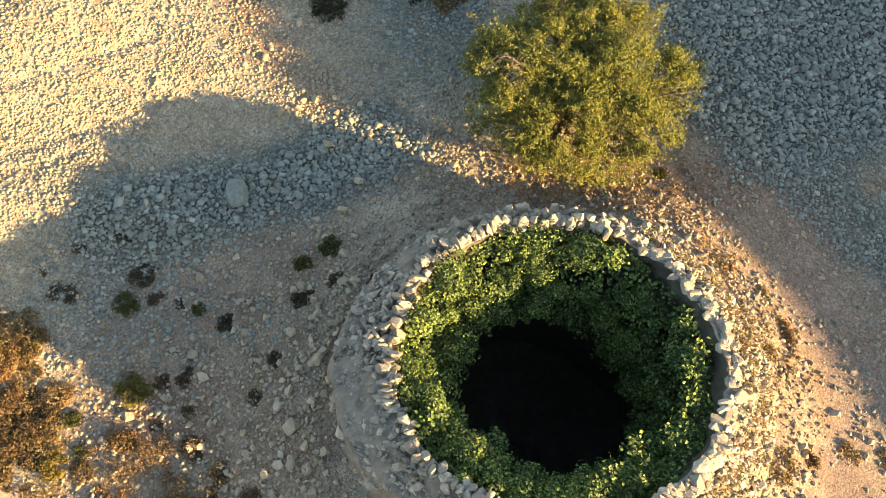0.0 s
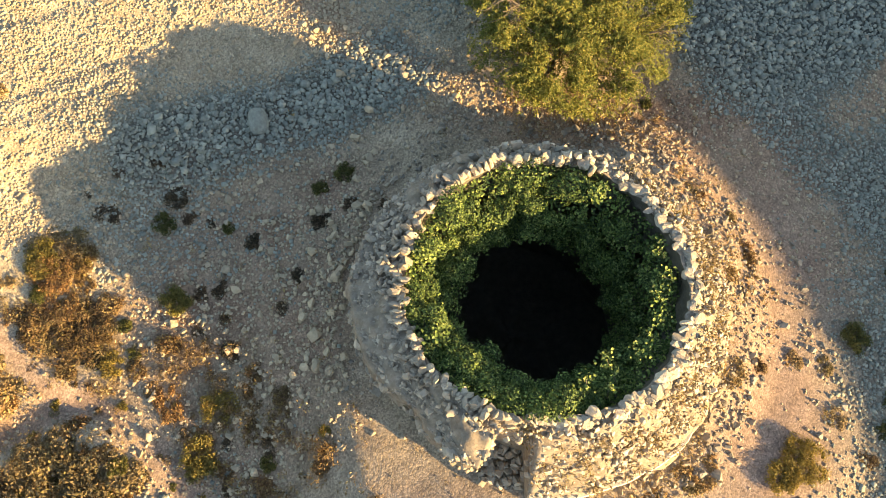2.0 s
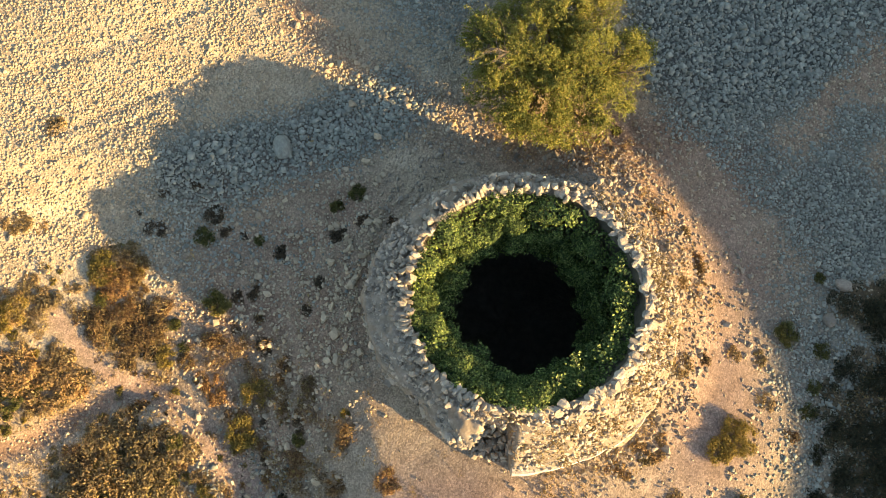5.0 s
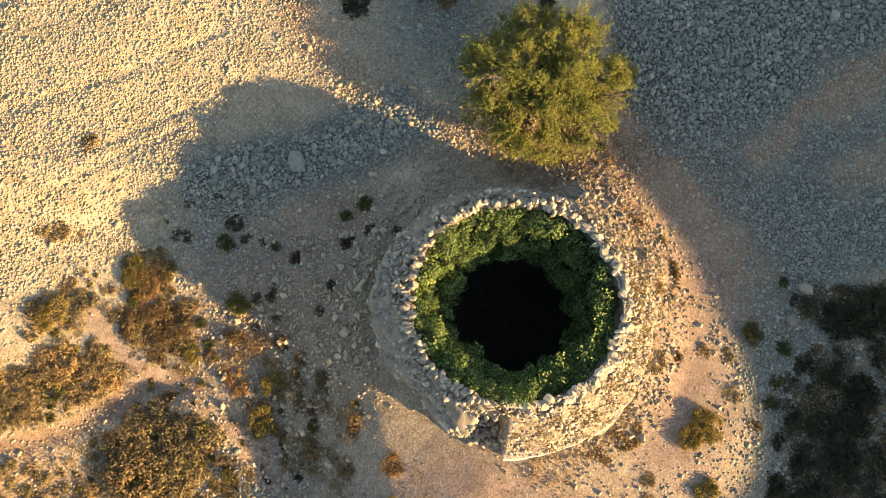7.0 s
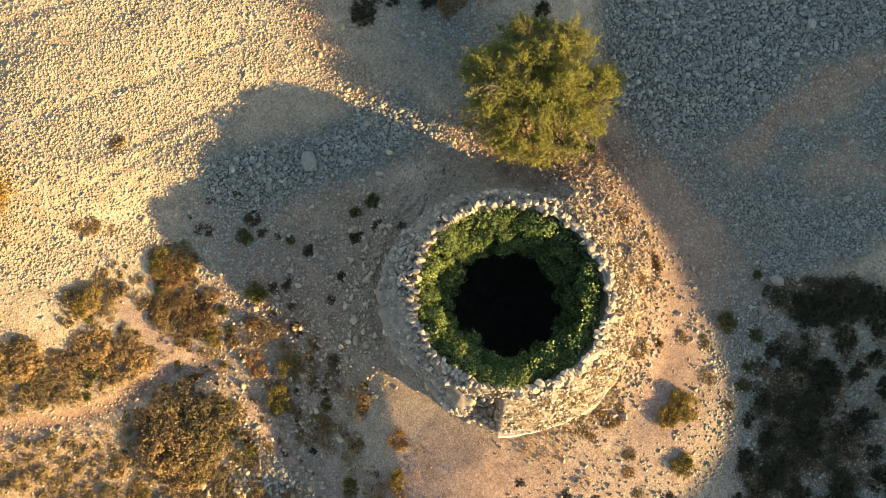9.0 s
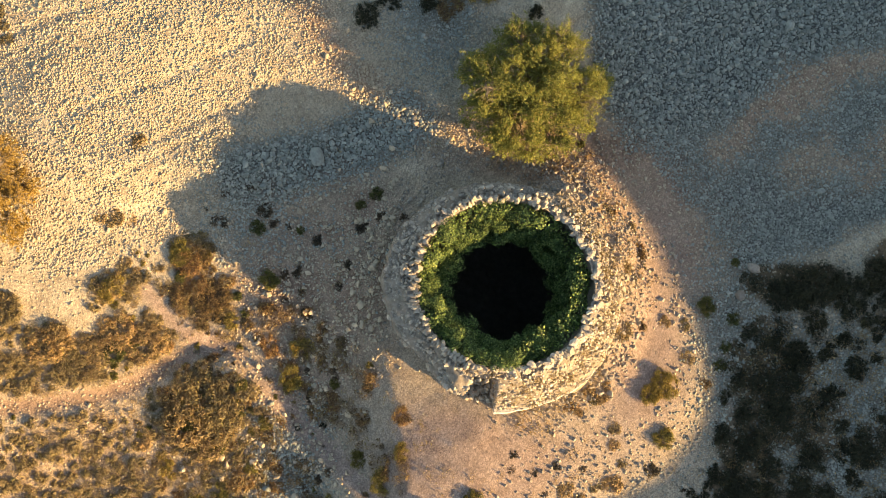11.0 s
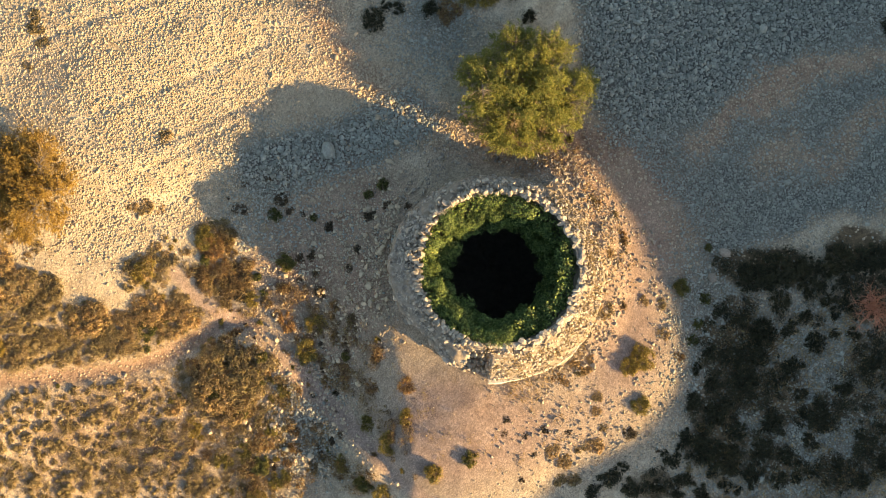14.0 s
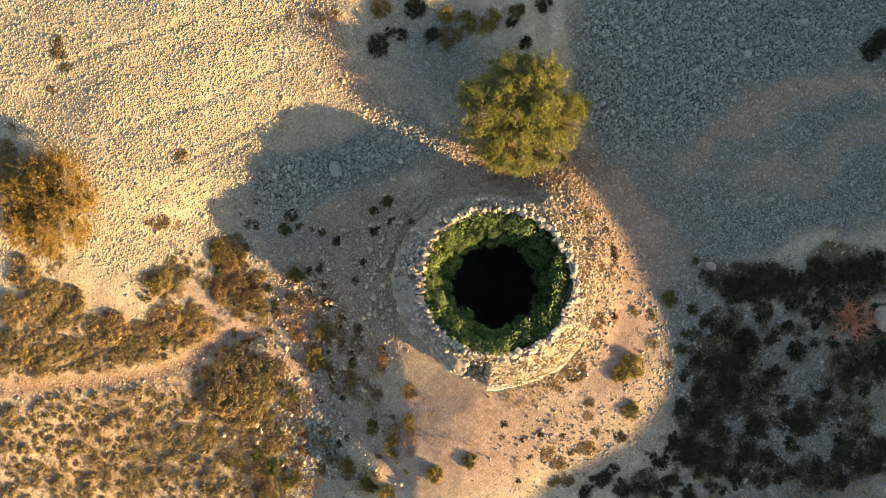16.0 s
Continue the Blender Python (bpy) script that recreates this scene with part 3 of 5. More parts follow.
# ---- the kiln ----
# heading, outer radius, height of the outer edge
OUTLINE = [(0, 3.25, 1.35), (30, 3.1, 1.2), (60, 2.98, 1.1), (90, 2.95, 0.95), (120, 3.05, 0.9), (150, 3.2, 0.95), (180, 3.35, 1.1), (205, 3.32, 1.25), (216, 3.28, 1.3),
           (232, 3.1, 1.35), (250, 3.42, 1.7), (256, 3.4, 1.7), (258, 2.78, 1.5), (269, 2.78, 1.5), (271, 3.72, 1.05), (297, 3.66, 1.1), (316, 3.62, 1.0), (335, 3.44, 1.15), (360, 3.25, 1.35)]


def outline(deg):
    a = [o[0] for o in OUTLINE]
    deg = np.mod(deg, 360)
    return np.interp(deg, a, [o[1] for o in OUTLINE]), np.interp(deg, a, [o[2] for o in OUTLINE])


def rim_z(ang):
    """The rim stands higher in the south than in the north-west."""
    deg = np.mod(np.degrees(ang), 360)
    return np.interp(deg, [0, 60, 100, 150, 180, 215, 250, 290, 330, 360], [1.75, 1.5, 1.4, 1.33, 1.4, 1.7, 2.1, 2.05, 1.85, 1.75])


def kiln_top(ang, f):
    """Radius and height on the wall's top; f is 0 at the inner and 1 at the outer edge."""
    ro, zo = outline(np.degrees(ang))
    return RIM_R + (ro - RIM_R) * f, rim_z(ang) + (zo - rim_z(ang)) * f ** 1.3


def build_kiln():
    kiln = thing("lime_kiln", (KILN[0], KILN[1], 0), "ruined round lime kiln of pale rubble masonry, overgrown inside", "kiln")
    kiln.scale = (1, OVAL, 1)
    steps = 480
    a = np.arange(steps) / steps * math.tau
    rows = []
    for f in np.linspace(0, 1, 14):
        rows.append((np.full(steps, RIM_R - 0.1 * (1 - f)), -4.5 + (rim_z(a) + 4.48) * f))
    lining_rows = len(rows)
    for f in np.linspace(0.02, 1, 26):
        rows.append(kiln_top(a, f))
    ro, zo = outline(np.degrees(a))
    gx, gy = KILN[0] + ro * np.cos(a), KILN[1] + ro * np.sin(a)
    foot = np.minimum(land(gx, gy) - 0.25, zo - 0.1)
    for f in np.linspace(0.08, 1, 10):
        rows.append((ro + 0.12 * f, zo + (foot - zo) * f))
    verts = []
    for k, (rad, z) in enumerate(rows):
        px, py = rad * np.cos(a), rad * np.sin(a)
        rough = 0.06 * smooth_noise(px + 0.6 * z, py + 0.5 * z, 0.42, 41) + 0.05 * smooth_noise(px + 0.6 * z, py + 0.5 * z, 0.16, 42)
        on_top = lining_rows <= k < lining_rows + 26
        scale = 1 + (0 if on_top else 1) * rough * 0.35
        verts.append(np.stack([px * scale, py * scale, z + (rough * 0.9 if on_top else 0)], 1))
    verts = np.concatenate(verts)
    k = np.arange(len(rows) * steps).reshape(len(rows), steps)
    nxt = np.roll(k, -1, axis=1)
    faces = np.stack([k[:-1], nxt[:-1], nxt[1:], k[1:]], -1)
    part("wall", mesh_from("wall", verts, faces[lining_rows - 1:].reshape(-1, 4), MORTAR, True), kiln, "rough grey mortared rubble wall")
    used = verts[: lining_rows * steps]
    part("pit_lining", mesh_from("pit_lining", used, faces[: lining_rows - 1].reshape(-1, 4), LINING, True), kiln, "dark stone lining of the pit")
    floor = [(rad * math.cos(t), rad * math.sin(t), -4.35 + 0.15 * math.sin(3 * t + rad)) for rad in (0.01, 0.8, 1.6, 2.4) for t in np.arange(40) / 40 * math.tau]
    q = np.arange(160).reshape(4, 40)
    qn = np.roll(q, -1, axis=1)
    part("pit_floor", mesh_from("pit_floor", floor, np.stack([q[:-1], q[1:], qn[1:], qn[:-1]], -1).reshape(-1, 4), LINING, True), kiln, "dark floor of the pit")

    # stones of the rim, on edge round the mouth
    r = np.random.default_rng(51)
    upright = [mesh_from("stone", *hull_rock(500 + k, 18, (1, 1, 1), 0.95), MASONRY) for k in range(14)]
    flat = [mesh_from("stone", *hull_rock(540 + k, 22, (1, 1, 1), 0.65), RUBBLE) for k in range(14)]

    def lay(me, ang, rad, z, size, heading, lean):
        ob = part("stone", me, kiln)
        ob.matrix_basis = pose(rad * math.cos(ang), rad * math.sin(ang), z, lean[0], lean[1], math.degrees(ang) + heading) @ Matrix.Diagonal((*size, 1))

    t = 0.0
    while t < 360:
        lit = 68 < t < 256
        ang = radians(t)
        if lit:
            wide, tall, deep = r.uniform(0.10, 0.22), r.uniform(0.15, 0.34), r.uniform(0.15, 0.30)
            lean = (r.uniform(-25, 25), r.uniform(-28, 18))
        else:
            wide, tall, deep = r.uniform(0.16, 0.34), r.uniform(0.10, 0.17), r.uniform(0.18, 0.30)
            lean = (r.uniform(-7, 7), r.uniform(-4, 14))
        lay(upright[r.integers(14)], ang, RIM_R + 0.07 + r.uniform(-0.10, 0.13), float(rim_z(ang)) + (tall * 0.15 if lit else -0.02) + r.uniform(-0.05, 0.05) * (1 if lit else 0.5), (deep, wide, tall), r.uniform(-20, 20), lean)
        t += math.degrees(wide * r.uniform(0.42, 0.8) / RIM_R)
    n = 620
    ang, rad = r.uniform(0, math.tau, n), RIM_R + 0.05 + 0.40 * r.uniform(0, 1, n) ** 1.6
    size = r.uniform(0.06, 0.17, n) * np.where((np.mod(np.degrees(ang), 360) > 68) & (np.mod(np.degrees(ang), 360) < 256), 1.15, 0.7)
    places = np.stack([rad * np.cos(ang), rad * np.sin(ang), rim_z(ang) + size * 0.1 - 0.25 * (rad - RIM_R) + r.uniform(-0.04, 0.05, n)], 1)
    crest = part("crumbled_course", strew("crumbled_course", [hull_rock(600 + k, 18, (1, 0.7, 0.9), 0.62) for k in range(12)], places, size[:, None] * r.uniform(0.6, 1.4, (n, 3)), MASONRY, r, 0.7), kiln, "crumbled course of small pale stones")
    tagged(crest, kind="stuff")
    # stones bedded in the wall's top
    for i in range(170):
        ang = r.uniform(0, math.tau)
        f = r.uniform(0.35, 1.0)
        rad, z = kiln_top(np.float64(ang), f)
        if f > 0.9 and r.uniform() < 0.3:
            continue
        size = r.uniform(0.05, 0.11)
        lay(flat[r.integers(14)], ang, float(rad), float(z) + size * r.uniform(-0.05, 0.10), (size * r.uniform(0.8, 1.3), size * r.uniform(0.8, 1.4), size * r.uniform(0.5, 0.9)), r.uniform(0, 180), (r.uniform(-25, 25), r.uniform(-25, 25)))
    # lime-plastered kerb along the southern edge, broad at the stoke hole and thinning out to the east
    rows = []
    for t in np.linspace(271, 328, 70):
        ro, zo = outline(t)
        ca, sa = math.cos(radians(t)), math.sin(radians(t))
        wide = (0.05 + 0.09 * math.exp(-((t - 271) / 9) ** 2)) * (1 if t < 320 else 0.6)
        nudge = 0.025 * float(smooth_noise(t, 0.0, 3.0, 43))
        base, top = float(zo) - 0.35, float(zo) + 0.05 + 0.5 * nudge
        section = [(wide, base), (wide, top - 0.03), (wide * 0.6, top), (-wide * 0.6, top - 0.005), (-wide, top - 0.04), (-wide, base)]
        rows.append([((float(ro) - 0.02 + nudge + d) * ca, (float(ro) - 0.02 + nudge + d) * sa, z) for d, z in section])
    k = np.arange(70 * 6).reshape(70, 6)
    faces = np.stack([k[:-1, :-1], k[:-1, 1:], k[1:, 1:], k[1:, :-1]], -1).reshape(-1, 4)
    part("kerb", mesh_from("kerb", np.array(rows).reshape(-1, 3), np.concatenate([faces, [k[0, [0, 1, 4, 5]], k[0, [1, 2, 3, 4]]]]), PLASTER, False), kiln, "thin curved kerb of white lime plaster")
    # broken stones heaped on the sunny half of the wall's top
    n = 1500
    ang, f = np.radians(r.uniform(-92, 75, n)), r.uniform(0.12, 1.0, n)
    rad, z = kiln_top(ang, f)
    size = np.clip(np.exp(r.normal(math.log(0.085), 0.35, n)), 0.04, 0.2)
    places = np.stack([rad * np.cos(ang), rad * np.sin(ang), z + size * 0.05], 1)
    heaped = part("broken_stone", strew("broken_stone", [hull_rock(620 + k, 12, (1, 0.75, 0.7), 0.72) for k in range(10)], places, size[:, None] * r.uniform(0.7, 1.35, (n, 3)), MASONRY, r, 0.8), kiln, "broken pale stones bedded on the wall's top")
    tagged(heaped, kind="stuff")
    # stones showing through the mortar of the shaded shoulder and its outer face
    n = 1300
    ang, f = np.radians(r.uniform(72, 257, n)), r.uniform(0.15, 1.25, n)
    ro, zo = outline(np.degrees(ang))
    rad, z = kiln_top(ang, np.minimum(f, 1))
    drop = np.maximum(f - 1, 0) * 4
    rad, z = rad + 0.10 * drop, z - drop * 0.75
    size = np.clip(np.exp(r.normal(math.log(0.085), 0.45, n)), 0.035, 0.24)
    places = np.stack([rad * np.cos(ang), rad * np.sin(ang), z - size * 0.12], 1)
    bedded = part("bedded_stone", strew("bedded_stone", [hull_rock(640 + k, 12, (1, 0.75, 0.6), 0.72) for k in range(10)], places, size[:, None] * r.uniform(0.7, 1.35, (n, 3)), RUBBLE, r, 0.5), kiln, "grey stones showing through the mortar")
    tagged(bedded, kind="stuff")
    # small stones of the whole top, too many to count
    n = 4200
    ang, f = r.uniform(0, math.tau, n), r.uniform(0.08, 1.0, n)
    keep = (r.uniform(0, 1, n) < 0.8) | (np.mod(np.degrees(ang) + 95, 360) < 190) | (f < 0.3)
    ang, f = ang[keep], f[keep]
    n = len(ang)
    rad, z = kiln_top(ang, f)
    size = np.clip(np.exp(r.normal(math.log(0.040), 0.5, n)), 0.018, 0.13)
    places = np.stack([rad * np.cos(ang), rad * np.sin(ang), z - size * 0.25], 1)
    shapes = [hull_rock(570 + k, 15, (1, 0.8, 0.7), 0.7) for k in range(10)]
    chips = part("loose_scree", strew("loose_scree", shapes, places, size[:, None] * r.uniform(0.7, 1.4, (n, 3)), RUBBLE, r, 0.8), kiln, "loose stone chips on the wall")
    tagged(chips, kind="stuff")
    # dry grass rooted between the stones of the sunny side
    n = 520
    ang, f = np.radians(r.uniform(-96, 62, n)), r.uniform(0.3, 1.0, n)
    rad, z = kiln_top(ang, f)
    tuft = np.repeat(np.arange(n), 12)
    d = r.normal(size=(len(tuft), 3)) * (0.8, 0.8, 0.3) + (0, 0, 0.6)
    size = r.uniform(0.05, 0.12, n)[tuft]
    p = np.stack([rad * np.cos(ang), rad * np.sin(ang), z], 1)[tuft] + d * size[:, None] * 0.8
    l = size * r.uniform(0.4, 0.9, len(tuft))
    grass = part("dry_grass", leaf_mesh("dry_grass", p, np.cross(d, r.normal(size=d.shape)), l, l * 0.35, SCRUB_LEAF, r, 0.5), kiln, "dry grass rooted between the stones")
    tagged(grass, kind="stuff")
    # rubble in the stoke hole
    n = 90
    ang, rad = np.radians(r.uniform(257.5, 271, n)), r.uniform(2.8, 3.6, n)
    size = r.uniform(0.08, 0.22, n)
    z = land(KILN[0] + rad * np.cos(ang), KILN[1] + rad * np.sin(ang)) + size * 0.2 + 0.25 * (3.6 - rad)
    heap = part("fallen_stone", strew("fallen_stone", shapes, np.stack([rad * np.cos(ang), rad * np.sin(ang), z], 1), size[:, None] * r.uniform(0.7, 1.3, (n, 3)), MASONRY, r, 0.9), kiln, "heap of fallen stones in the stoke hole")
    tagged(heap, kind="stuff")


build_kiln()


def build_ivy():
    """Ivy hanging down the pit's wall in cushions."""
    ivy = thing("ivy", (KILN[0], KILN[1], 0), "dense green ivy hanging down inside the kiln's pit", "ivy")
    ivy.scale = (1, OVAL, 1)
    r = np.random.default_rng(61)

    def cover(n, lo, hi, deep):
        a = r.uniform(0, math.tau, n)
        d = r.uniform(0, 1, n) ** 1.2 * deep * np.interp(np.degrees(a), [0, 60, 100, 150, 200, 250, 300, 340, 360], [1.0, 0.8, 0.62, 0.48, 0.42, 0.42, 0.6, 0.95, 1.0])
        lump = smooth_noise(a * 2.3, d, 0.50, 62) + 0.6 * smooth_noise(a * 2.3, d, 0.22, 63)
        full = np.interp(np.degrees(a), [0, 40, 90, 140, 180, 225, 250, 270, 300, 330, 360], [0.62, 0.75, 1.1, 1.1, 0.82, 0.72, 0.55, 0.45, 0.5, 0.58, 0.62])
        thick = (full * (1 - np.exp(-d / 0.45)) * (1 + 0.30 * lump) + 0.10 * d) * (hi / 0.62) + 0.04
        inner = r.uniform(0.78, 1.0, n)
        rad = RIM_R - thick * inner
        low = 0.42 * np.interp(np.degrees(a), [0, 45, 75, 270, 300, 360], [1, 0.9, 0, 0, 0.7, 1])
        z = rim_z(a) - 0.08 - low - d + 0.10 * smooth_noise(a * 2.3, d, 0.4, 64)
        p = np.stack([rad * np.cos(a), rad * np.sin(a), z], 1)
        bulge = smooth_noise(a * 2.3, d + 0.08, 0.5, 62) - smooth_noise(a * 2.3, d - 0.08, 0.5, 62)
        nrm = np.stack([-0.6 * np.cos(a), -0.6 * np.sin(a), 1.0 + bulge], 1)
        return p, nrm

    p, nrm = cover(12000, 0.10, 0.50, 2.6)
    s = r.uniform(0.05, 0.09, len(p))
    part("inner_leaves", leaf_mesh("inner_leaves", p, nrm, s, s * 0.8, IVY, r, 0.55), ivy)
    # rounded cushions, each a dome of small leaves with a shaded gap to the next
    heart, lean = cover(300, 0.10, 0.56, 2.2)
    size = np.clip(np.exp(r.normal(math.log(0.19), 0.35, len(heart))), 0.09, 0.36)
    heart = heart + np.stack([-heart[:, 0], -heart[:, 1], 0 * heart[:, 2]], 1) / RIM_R * r.uniform(-0.05, 0.22, len(heart))[:, None]
    each = (size ** 2 * 5600).astype(int) + 12
    which = np.repeat(np.arange(len(heart)), each)
    d = r.normal(size=(len(which), 3)) + lean[which] * 0.6
    d /= np.linalg.norm(d, axis=1)[:, None]
    knob = 1 + 0.30 * smooth_noise(d[:, 0] * 2 + which * 3.7, d[:, 1] * 2 + d[:, 2] * 1.4, 0.7, 65)
    p = heart[which] + d * (size[which] * knob * r.uniform(0.82, 1.05, len(which)))[:, None] * (1, 1, 0.9)
    inside = np.hypot(p[:, 0], p[:, 1]) < RIM_R + 0.04
    p, d = p[inside], d[inside]
    s = r.uniform(0.030, 0.058, len(p))
    part("leaves", leaf_mesh("leaves", p, d + (0, 0, 0.25), s, s * 0.72, IVY, r, 0.36), ivy)
    # trailing shoots that stand out into the sun
    for ang, d, out, count in ((-2, 0.5, 0.5, 90), (-12, 0.6, 0.45, 90), (9, 0.35, 0.4, 70), (-34, 0.7, 0.5, 90), (-50, 0.8, 0.75, 90), (-66, 0.75, 0.6, 60), (66, 0.12, 0.45, 200), (-22, 0.9, 0.5, 60), (170, 0.1, 0.3, 120), (215, 0.2, 0.35, 160), (24, 0.5, 0.35, 50), (-58, 0.9, 0.3, 50)):
        a = radians(ang)
        base = np.array([(RIM_R - 0.05) * math.cos(a), (RIM_R - 0.05) * math.sin(a), float(rim_z(a)) - d - 0.1])
        end = np.array([(RIM_R - out) * math.cos(a), (RIM_R - out) * math.sin(a), float(rim_z(a)) - 0.25 * d + 0.14])
        t = r.uniform(0.4, 1.1, count)[:, None]
        tips = base + (end - base) * np.sqrt(t) + r.normal(size=(count, 3)) * 0.11 * (1.2 - 0.4 * t)
        s = r.uniform(0.05, 0.085, count)
        shoot = part("shoot", leaf_mesh("shoot", tips, np.tile((0.5, -0.25, 0.8), (count, 1)), s, s * 0.8, IVY, r, 0.6), ivy, "young shoot standing out into the sun")
        tagged(shoot, kind="stuff")
        part("stem", tubes("stem", [[(base, 0.012), ((base + end) / 2 + (0, 0, 0.05), 0.009), (end, 0.004)]], BARK, 4), shoot)


build_ivy()


# ---- the tree beside the kiln ----
def branch(r, start, way, length, radius, bend=0.25, steps=5):
    pts, p, d = [], np.array(start, dtype=float), np.array(way, dtype=float)
    for k in range(steps + 1):
        pts.append((p.copy(), max(radius * (1 - 0.8 * k / steps), 0.003)))
        d = d / np.linalg.norm(d) + r.normal(size=3) * bend / steps * 2
        p = p + d / np.linalg.norm(d) * length / steps
    return pts


def build_tree(name, at, spread, tall, leaves, leaf, label, seed, lean=(0, 0), leaf_size=0.05, limbs=15):
    """A low, wide, many-stemmed tree: short trunk, limbs, twigs and sprays of small leaves."""
    tree = thing(name, (*at, float(land(*at)) - 0.05), label, "tree")
    r = np.random.default_rng(seed)
    trunk = [branch(r, (0, 0, -0.1), (0.1, 0.05, 1), 0.55, 0.15, 0.2)]
    part("trunk", tubes("trunk", trunk, BARK, 9), tree, "short gnarled trunk")
    top = trunk[0][-1][0]
    twigs, centres, normals = [], [], []
    for k in range(limbs):
        a = k / limbs * math.tau + r.uniform(-0.25, 0.25)
        rise = r.uniform(0.2, 0.75)
        reach = np.array([math.cos(a) * spread[0] * 0.62 + lean[0], math.sin(a) * spread[1] * 0.62 + lean[1], tall * rise * 0.75])
        limb = branch(r, top * 0.8, reach, np.linalg.norm(reach), 0.065, 0.35, 7)
        part("limb", tubes("limb", [limb], BARK, 6), tree)
        for p, rad in limb[2:]:
            for j in range(9):
                out = (p - (0, 0, tall * 0.25)) * (0.7, 0.7, 0.5) + r.normal(size=3) * (spread[0] * 0.34, spread[1] * 0.34, tall * 0.30)
                twigs.append(branch(r, p, out, r.uniform(0.35, 0.75) * min(spread) * 0.42, 0.012, 0.5, 4))
    ends = np.array([q for tw in twigs for q, rad in tw[1:]])
    # sprays: many small leaves along short shoots near the twigs
    sprays = leaves // 14
    base = ends[r.integers(0, len(ends), sprays // 3)] + r.normal(size=(sprays // 3, 3)) * 0.10
    heads = r.uniform(-0.82, 0.82, (420, 2))
    heads = heads[np.hypot(heads[:, 0], heads[:, 1]) < 0.74 + 0.08 * np.sin(7 * np.arctan2(heads[:, 1], heads[:, 0]))][:200]
    lift = tall * (0.30 + 0.60 * np.sqrt(np.clip(1 - (np.hypot(heads[:, 0], heads[:, 1]) / 0.84) ** 2, 0, 1)) * r.uniform(0.6, 1.0, len(heads)))
    pick = r.integers(0, len(heads), sprays)
    ball = r.normal(size=(sprays, 3))
    ball *= (r.uniform(0.6, 1.0, sprays) / np.linalg.norm(ball, axis=1))[:, None]
    ball[:, 2] = np.abs(ball[:, 2]) - 0.25
    grow = r.uniform(0.12, 0.38, len(heads))[pick][:, None]
    base = np.concatenate([base, np.stack([heads[pick, 0] * spread[0], heads[pick, 1] * spread[1], lift[pick] - 0.2], 1) + ball * grow])
    flat = np.hypot(base[:, 0] / spread[0], base[:, 1] / spread[1])
    base = base[(flat < 0.8 + 0.04 * np.sin(5 * np.arctan2(base[:, 1], base[:, 0]))) & (base[:, 2] > 0.05) & (base[:, 2] < tall * 1.05)]
    hole = smooth_noise(base[:, 0] + 40, base[:, 1], 0.65, seed + 2) + 0.5 * smooth_noise(base[:, 0], base[:, 1] + 9, 0.3, seed + 3)
    base = base[hole > -1.2]
    base[:, 2] += 0.20 * smooth_noise(base[:, 0] + 20, base[:, 1] + 7, 0.55, seed + 4) * (base[:, 2] > 0.5)
    way = base * (0.5, 0.5, 0.2) + r.normal(size=base.shape) * 0.6 + (0, 0, 0.55)
    way /= np.linalg.norm(way, axis=1)[:, None]
    t = np.linspace(0, 0.20, 14)
    pts = (base[:, None, :] + way[:, None, :] * t[None, :, None]).reshape(-1, 3) + r.normal(size=(len(base) * 14, 3)) * 0.022
    nrm = np.repeat(way, 14, axis=0) * 0.3 + (0.35, -0.15, 0.7)
    s = r.uniform(0.6, 1.3, len(pts)) * leaf_size
    part("crown", leaf_mesh("crown", pts, nrm, s, s * 0.5, leaf, r, 0.7), tree)
    part("twiggery", tubes("twiggery", twigs, BARK, 3), tree)
    return tree


build_tree("tree", (0.38, 5.28), (2.72, 2.55), 1.95, 92000, TREE_LEAF, "low wide tree with feathery yellow-green foliage beside the kiln", 71, leaf_size=0.048)
build_tree("small_tree", (-15.05, 0.75), (2.0, 2.3), 1.5, 46000, GOLD_LEAF, "low bushy tree with golden autumn foliage on the gravel", 75)


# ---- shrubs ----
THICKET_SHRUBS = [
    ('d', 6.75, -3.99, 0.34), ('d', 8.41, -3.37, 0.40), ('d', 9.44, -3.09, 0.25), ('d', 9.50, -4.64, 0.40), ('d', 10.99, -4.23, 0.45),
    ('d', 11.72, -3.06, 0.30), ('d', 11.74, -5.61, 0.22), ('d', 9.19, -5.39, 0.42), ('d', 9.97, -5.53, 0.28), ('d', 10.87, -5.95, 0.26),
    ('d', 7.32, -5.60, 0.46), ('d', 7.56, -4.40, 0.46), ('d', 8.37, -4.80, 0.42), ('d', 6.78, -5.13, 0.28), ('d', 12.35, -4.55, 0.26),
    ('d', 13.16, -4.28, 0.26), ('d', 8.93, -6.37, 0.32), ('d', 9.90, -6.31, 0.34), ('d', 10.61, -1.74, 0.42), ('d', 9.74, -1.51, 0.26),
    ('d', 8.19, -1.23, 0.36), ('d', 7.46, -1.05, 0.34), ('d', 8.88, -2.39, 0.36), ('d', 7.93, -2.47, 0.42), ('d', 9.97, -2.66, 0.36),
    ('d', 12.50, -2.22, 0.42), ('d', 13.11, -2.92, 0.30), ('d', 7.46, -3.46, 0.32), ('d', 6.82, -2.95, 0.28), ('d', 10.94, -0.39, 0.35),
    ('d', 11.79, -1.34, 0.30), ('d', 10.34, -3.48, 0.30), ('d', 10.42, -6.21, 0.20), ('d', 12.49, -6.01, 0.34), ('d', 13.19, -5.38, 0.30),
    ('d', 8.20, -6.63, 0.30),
]
